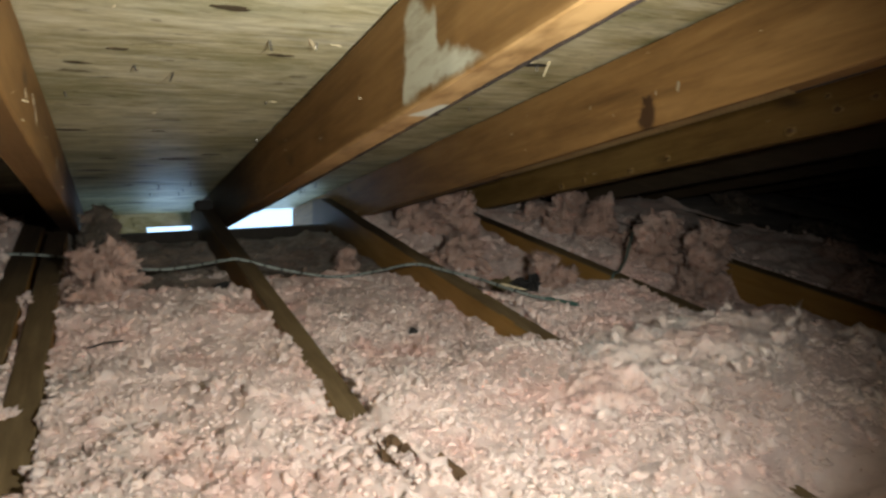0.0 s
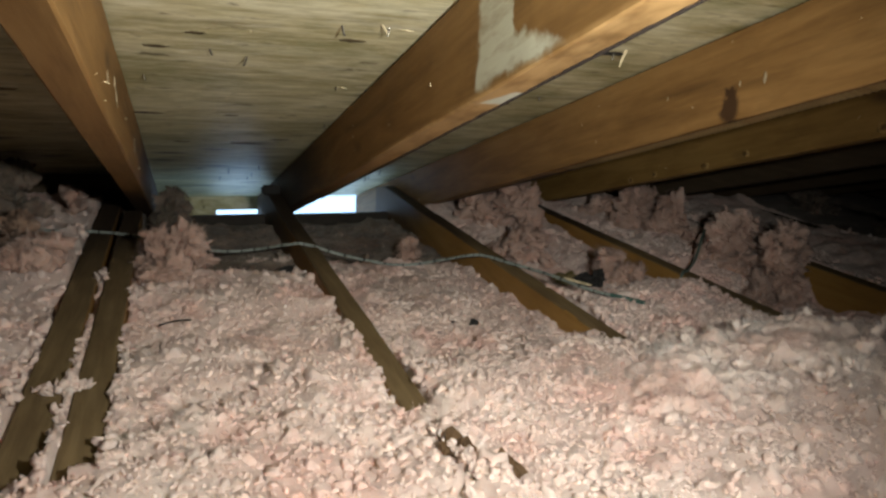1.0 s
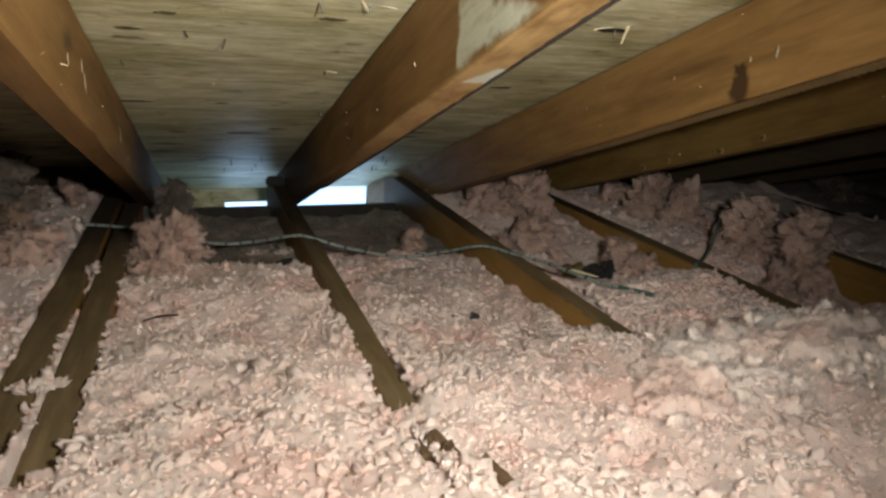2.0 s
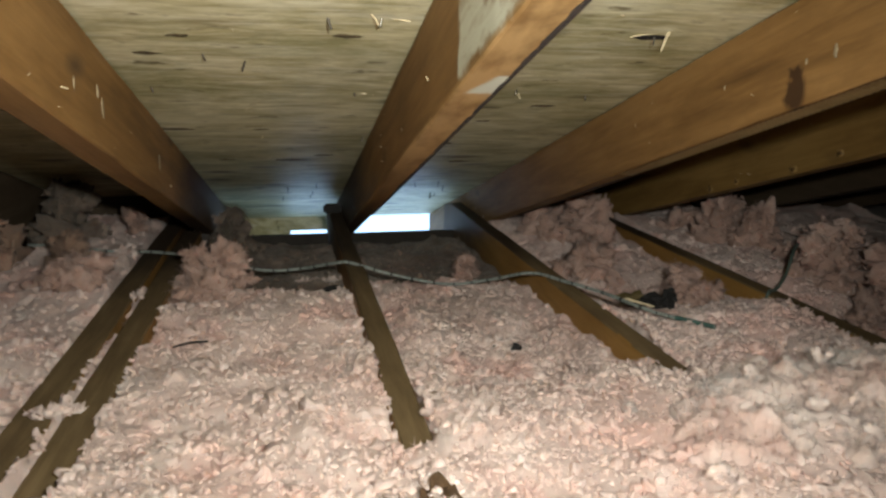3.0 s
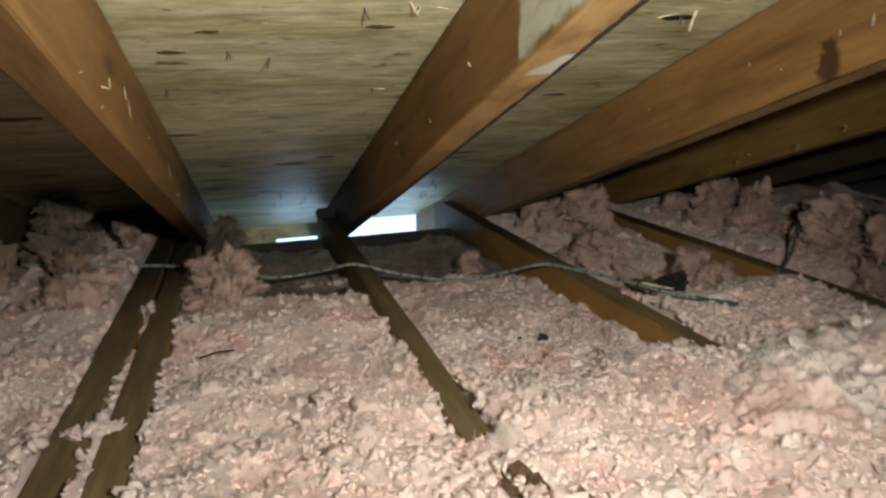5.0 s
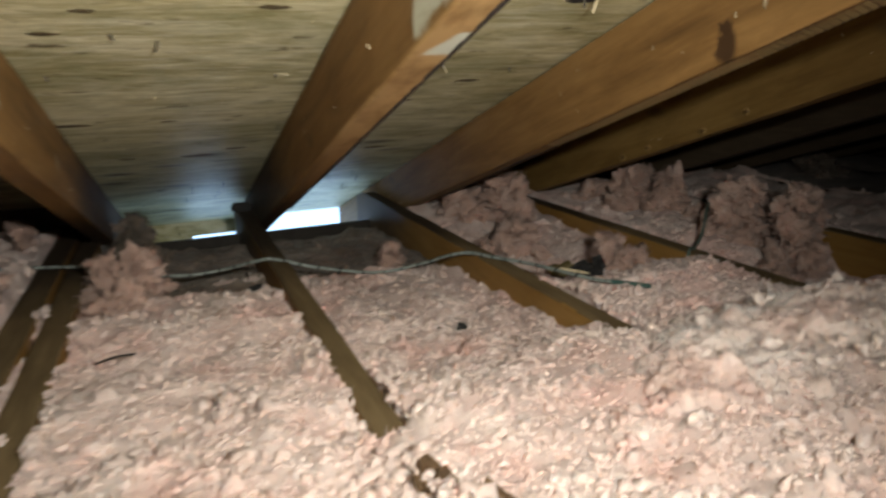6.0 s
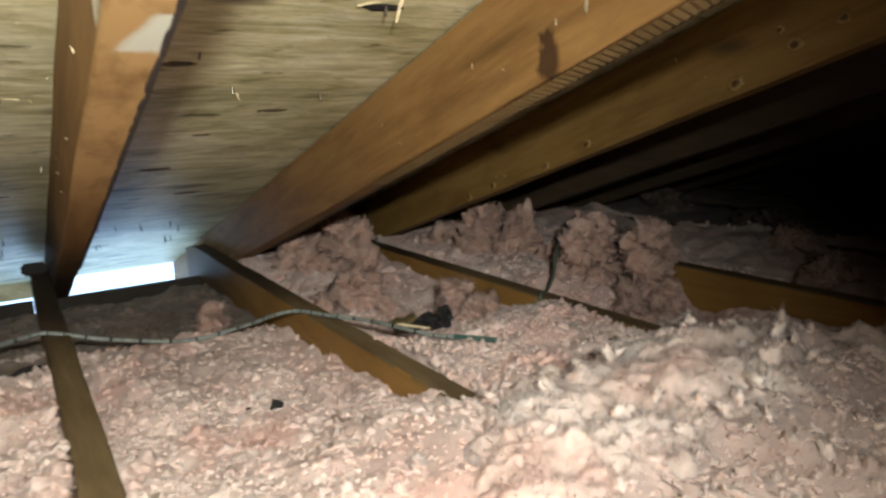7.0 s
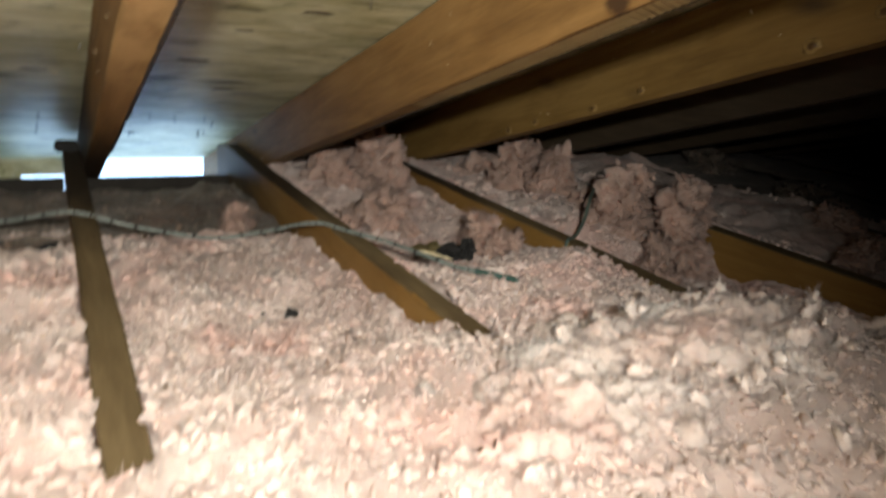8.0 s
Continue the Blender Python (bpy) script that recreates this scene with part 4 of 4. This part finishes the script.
crumple("debris", -0.070, 1.325, -0.055, (0.020, 0.012, 0.012), BLACK, "black scrap of debris beside a joist", "debris", 3)
crumple("debris", 0.580, 1.100, -0.040, (0.034, 0.020, 0.012), BLACK, "black burnt-looking scrap under the cable", "debris", 4, sub=3)
crumple("debris", 0.606, 1.085, -0.030, (0.014, 0.009, 0.020), BLACK, "black curled scrap on the insulation", "debris", 5, sub=3)
crumple("dry_leaf", 0.545, 1.125, -0.040, (0.032, 0.018, 0.012), plain("dry_leaf", (0.10, 0.075, 0.025), 0.7), "curled olive-brown dry leaf on the insulation", "leaf", 6, sub=3)
splinter_pale = crumple("straw", 0.468, 0.965, 0.010, (0.030, 0.0026, 0.0022), STRAW, "pale straw lying along the cable", "straw", 7)
splinter_pale.rotation_euler = (0, 0, -1.15)
bm = bmesh.new()
tube(bm, [(-0.335, 0.915, 0.004), (-0.31, 0.925, 0.006), (-0.285, 0.93, 0.004)], 0.0015, 6)
tagged(part("twig", bm, BLACK), "thin dark twig lying on the insulation", "twig")


def torn_paper(x, y, z, w, l, turn, seed):
    bm = bmesh.new()
    nx, ny = 6, 12
    g = []
    for i in range(nx + 1):
        row = []
        for j in range(ny + 1):
            u, v = i / nx - 0.5, j / ny - 0.5
            wd = w * (1 - 0.5 * abs(v) + 0.25 * noise.noise((v * 4, seed, i * 0.3)))
            row.append(bm.verts.new((u * wd, v * l + 0.01 * noise.noise((u * 5, v * 3, seed)), 0.010 * noise.noise((u * 4 + seed, v * 7, 1)) + 0.9 * abs(u) * w * (0.5 + v))))
        g.append(row)
    for i in range(nx):
        for j in range(ny):
            bm.faces.new((g[i][j], g[i + 1][j], g[i + 1][j + 1], g[i][j + 1]))
    bmesh.ops.solidify(bm, geom=bm.faces[:], thickness=0.0012)
    ob = part("torn_paper", bm, PAPER)
    ob.location, ob.rotation_euler = (x, y, z), (0.1, 0, turn)
    return tagged(ob, "torn strip of brown kraft paper sticking out of insulation", "paper", "torn paper")


torn_paper(-0.026, 0.412, 0.030, 0.036, 0.062, 0.35, 1)
torn_paper(0.002, 0.352, 0.036, 0.034, 0.065, 0.3, 2)

# a dark scab of timber beside the rafter foot
bm = bmesh.new()
for v in box(bm, (-0.056, 1.93, -0.002), (-0.001, 1.965, 0.030)):
    v.co.z -= 0.25 * max(0.0, v.co.y - 1.94)
bmesh.ops.bevel(bm, geom=bm.edges[:], offset=0.006, segments=2, affect="EDGES")
tagged(part("timber_offcut", bm, BLACK), "blackened timber offcut nailed beside the rafter foot", "offcut")

# old paint drips on the rafter faces
DRIP = plain("old_paint", (0.30, 0.235, 0.14), 0.6, 0.0, 300.0, 0.5)
for i, (x, y, z, l) in enumerate(((-0.3625, 0.673, 0.396, 0.011), (-0.3625, 0.760, 0.385, 0.014), (-0.3625, 0.775, 0.365, 0.02), (-0.3625, 1.10, 0.26, 0.022), (0.4075, 0.52, 0.44, 0.012), (0.4075, 0.56, 0.43, 0.006), (0.4075, 0.70, 0.40, 0.006))):
    bm = bmesh.new()
    bmesh.ops.create_icosphere(bm, subdivisions=2, radius=1.0)
    for v in bm.verts:
        v.co = Vector((v.co.x * 0.0009, v.co.y * l * 0.22, v.co.z * l * 0.6)) * (1 + 0.7 * noise.noise(v.co * 2 + Vector((i, 0, 0))))
    home = bpy.data.objects["rafter.003" if x < 0 else "rafter.005"]
    ob = part("paint_drip", bm, DRIP, home, "pale dried paint drip", True)
    ob.location = (x, y, z)

# knots in the plywood's face veneer
KNOT = plain("plywood_knot", (0.085, 0.062, 0.03), 0.7, 0.0, 160.0, 0.7)
for i, (x, y, w) in enumerate(((-0.268, 0.748, 0.013), (-0.317, 0.806, 0.017), (-0.078, 0.737, 0.018), (-0.345, 1.178, 0.026), (-0.076, 1.411, 0.02), (-0.283, 1.448, 0.016),
                               (-0.150, 1.46, 0.03), (0.16, 1.30, 0.03), (0.25, 1.50, 0.025), (0.12, 0.86, 0.02), (0.28, 1.02, 0.022), (0.20, 1.12, 0.014), (-0.20, 1.18, 0.012),
                               (-0.62, 0.80, 0.025), (-0.55, 1.05, 0.03), (-0.68, 1.12, 0.02), (0.62, 0.95, 0.02), (-0.16, 0.60, 0.02))):
    bm = bmesh.new()
    bmesh.ops.create_icosphere(bm, subdivisions=3, radius=1.0)
    for v in bm.verts:
        k = 1 + 0.55 * noise.noise(v.co * 1.7 + Vector((i * 3.1, 0, 0))) + 0.3 * noise.noise(v.co * 4.5 + Vector((0, i, 0)))
        v.co = Vector((v.co.x * w * k, v.co.y * w * 0.33 * k, v.co.z * 0.0006))
    ob = part("knot", bm, KNOT, sheathing, "dark plywood knot", True)
    ob.location, ob.rotation_euler = (x, y, roof_z(y)), (-SLOPE, 0, 0)

# pale specks of fibre and paint caught on the plywood and the rafter sides
rs = np.random.RandomState(91)
spots = [(x, y, roof_z(y) - 0.001) for x, y in zip(rs.uniform(-0.7, 0.78, 120), rs.uniform(0.35, 1.7, 120) ** 1.05)
         if not any(a - 0.003 < x < a + 0.042 for a in (-0.402, 0.001, 0.408))]
for face in (-0.3622, 0.0002, 0.4072, 0.8042):
    for y in rs.uniform(0.40, 1.2, 6):
        spots.append((face, y, SOFFIT_LINE - PITCH * y + rs.uniform(0.008, 0.115)))
specks = scatter(92, np.array(spots), rs.uniform(0.0006, 0.0019, len(spots)), (2.6, 0.5, 0.3))
vs, fs, k = [], [], 0
for v, f in specks:
    vs.append(v)
    fs.extend((f + k).tolist())
    k += len(v)
tagged(new("fibre_specks", mesh_from("fibre_specks", np.concatenate(vs).tolist(), fs, STRAW)), "pale specks of fibre on the plywood and rafters", "fibre", kind="stuff")
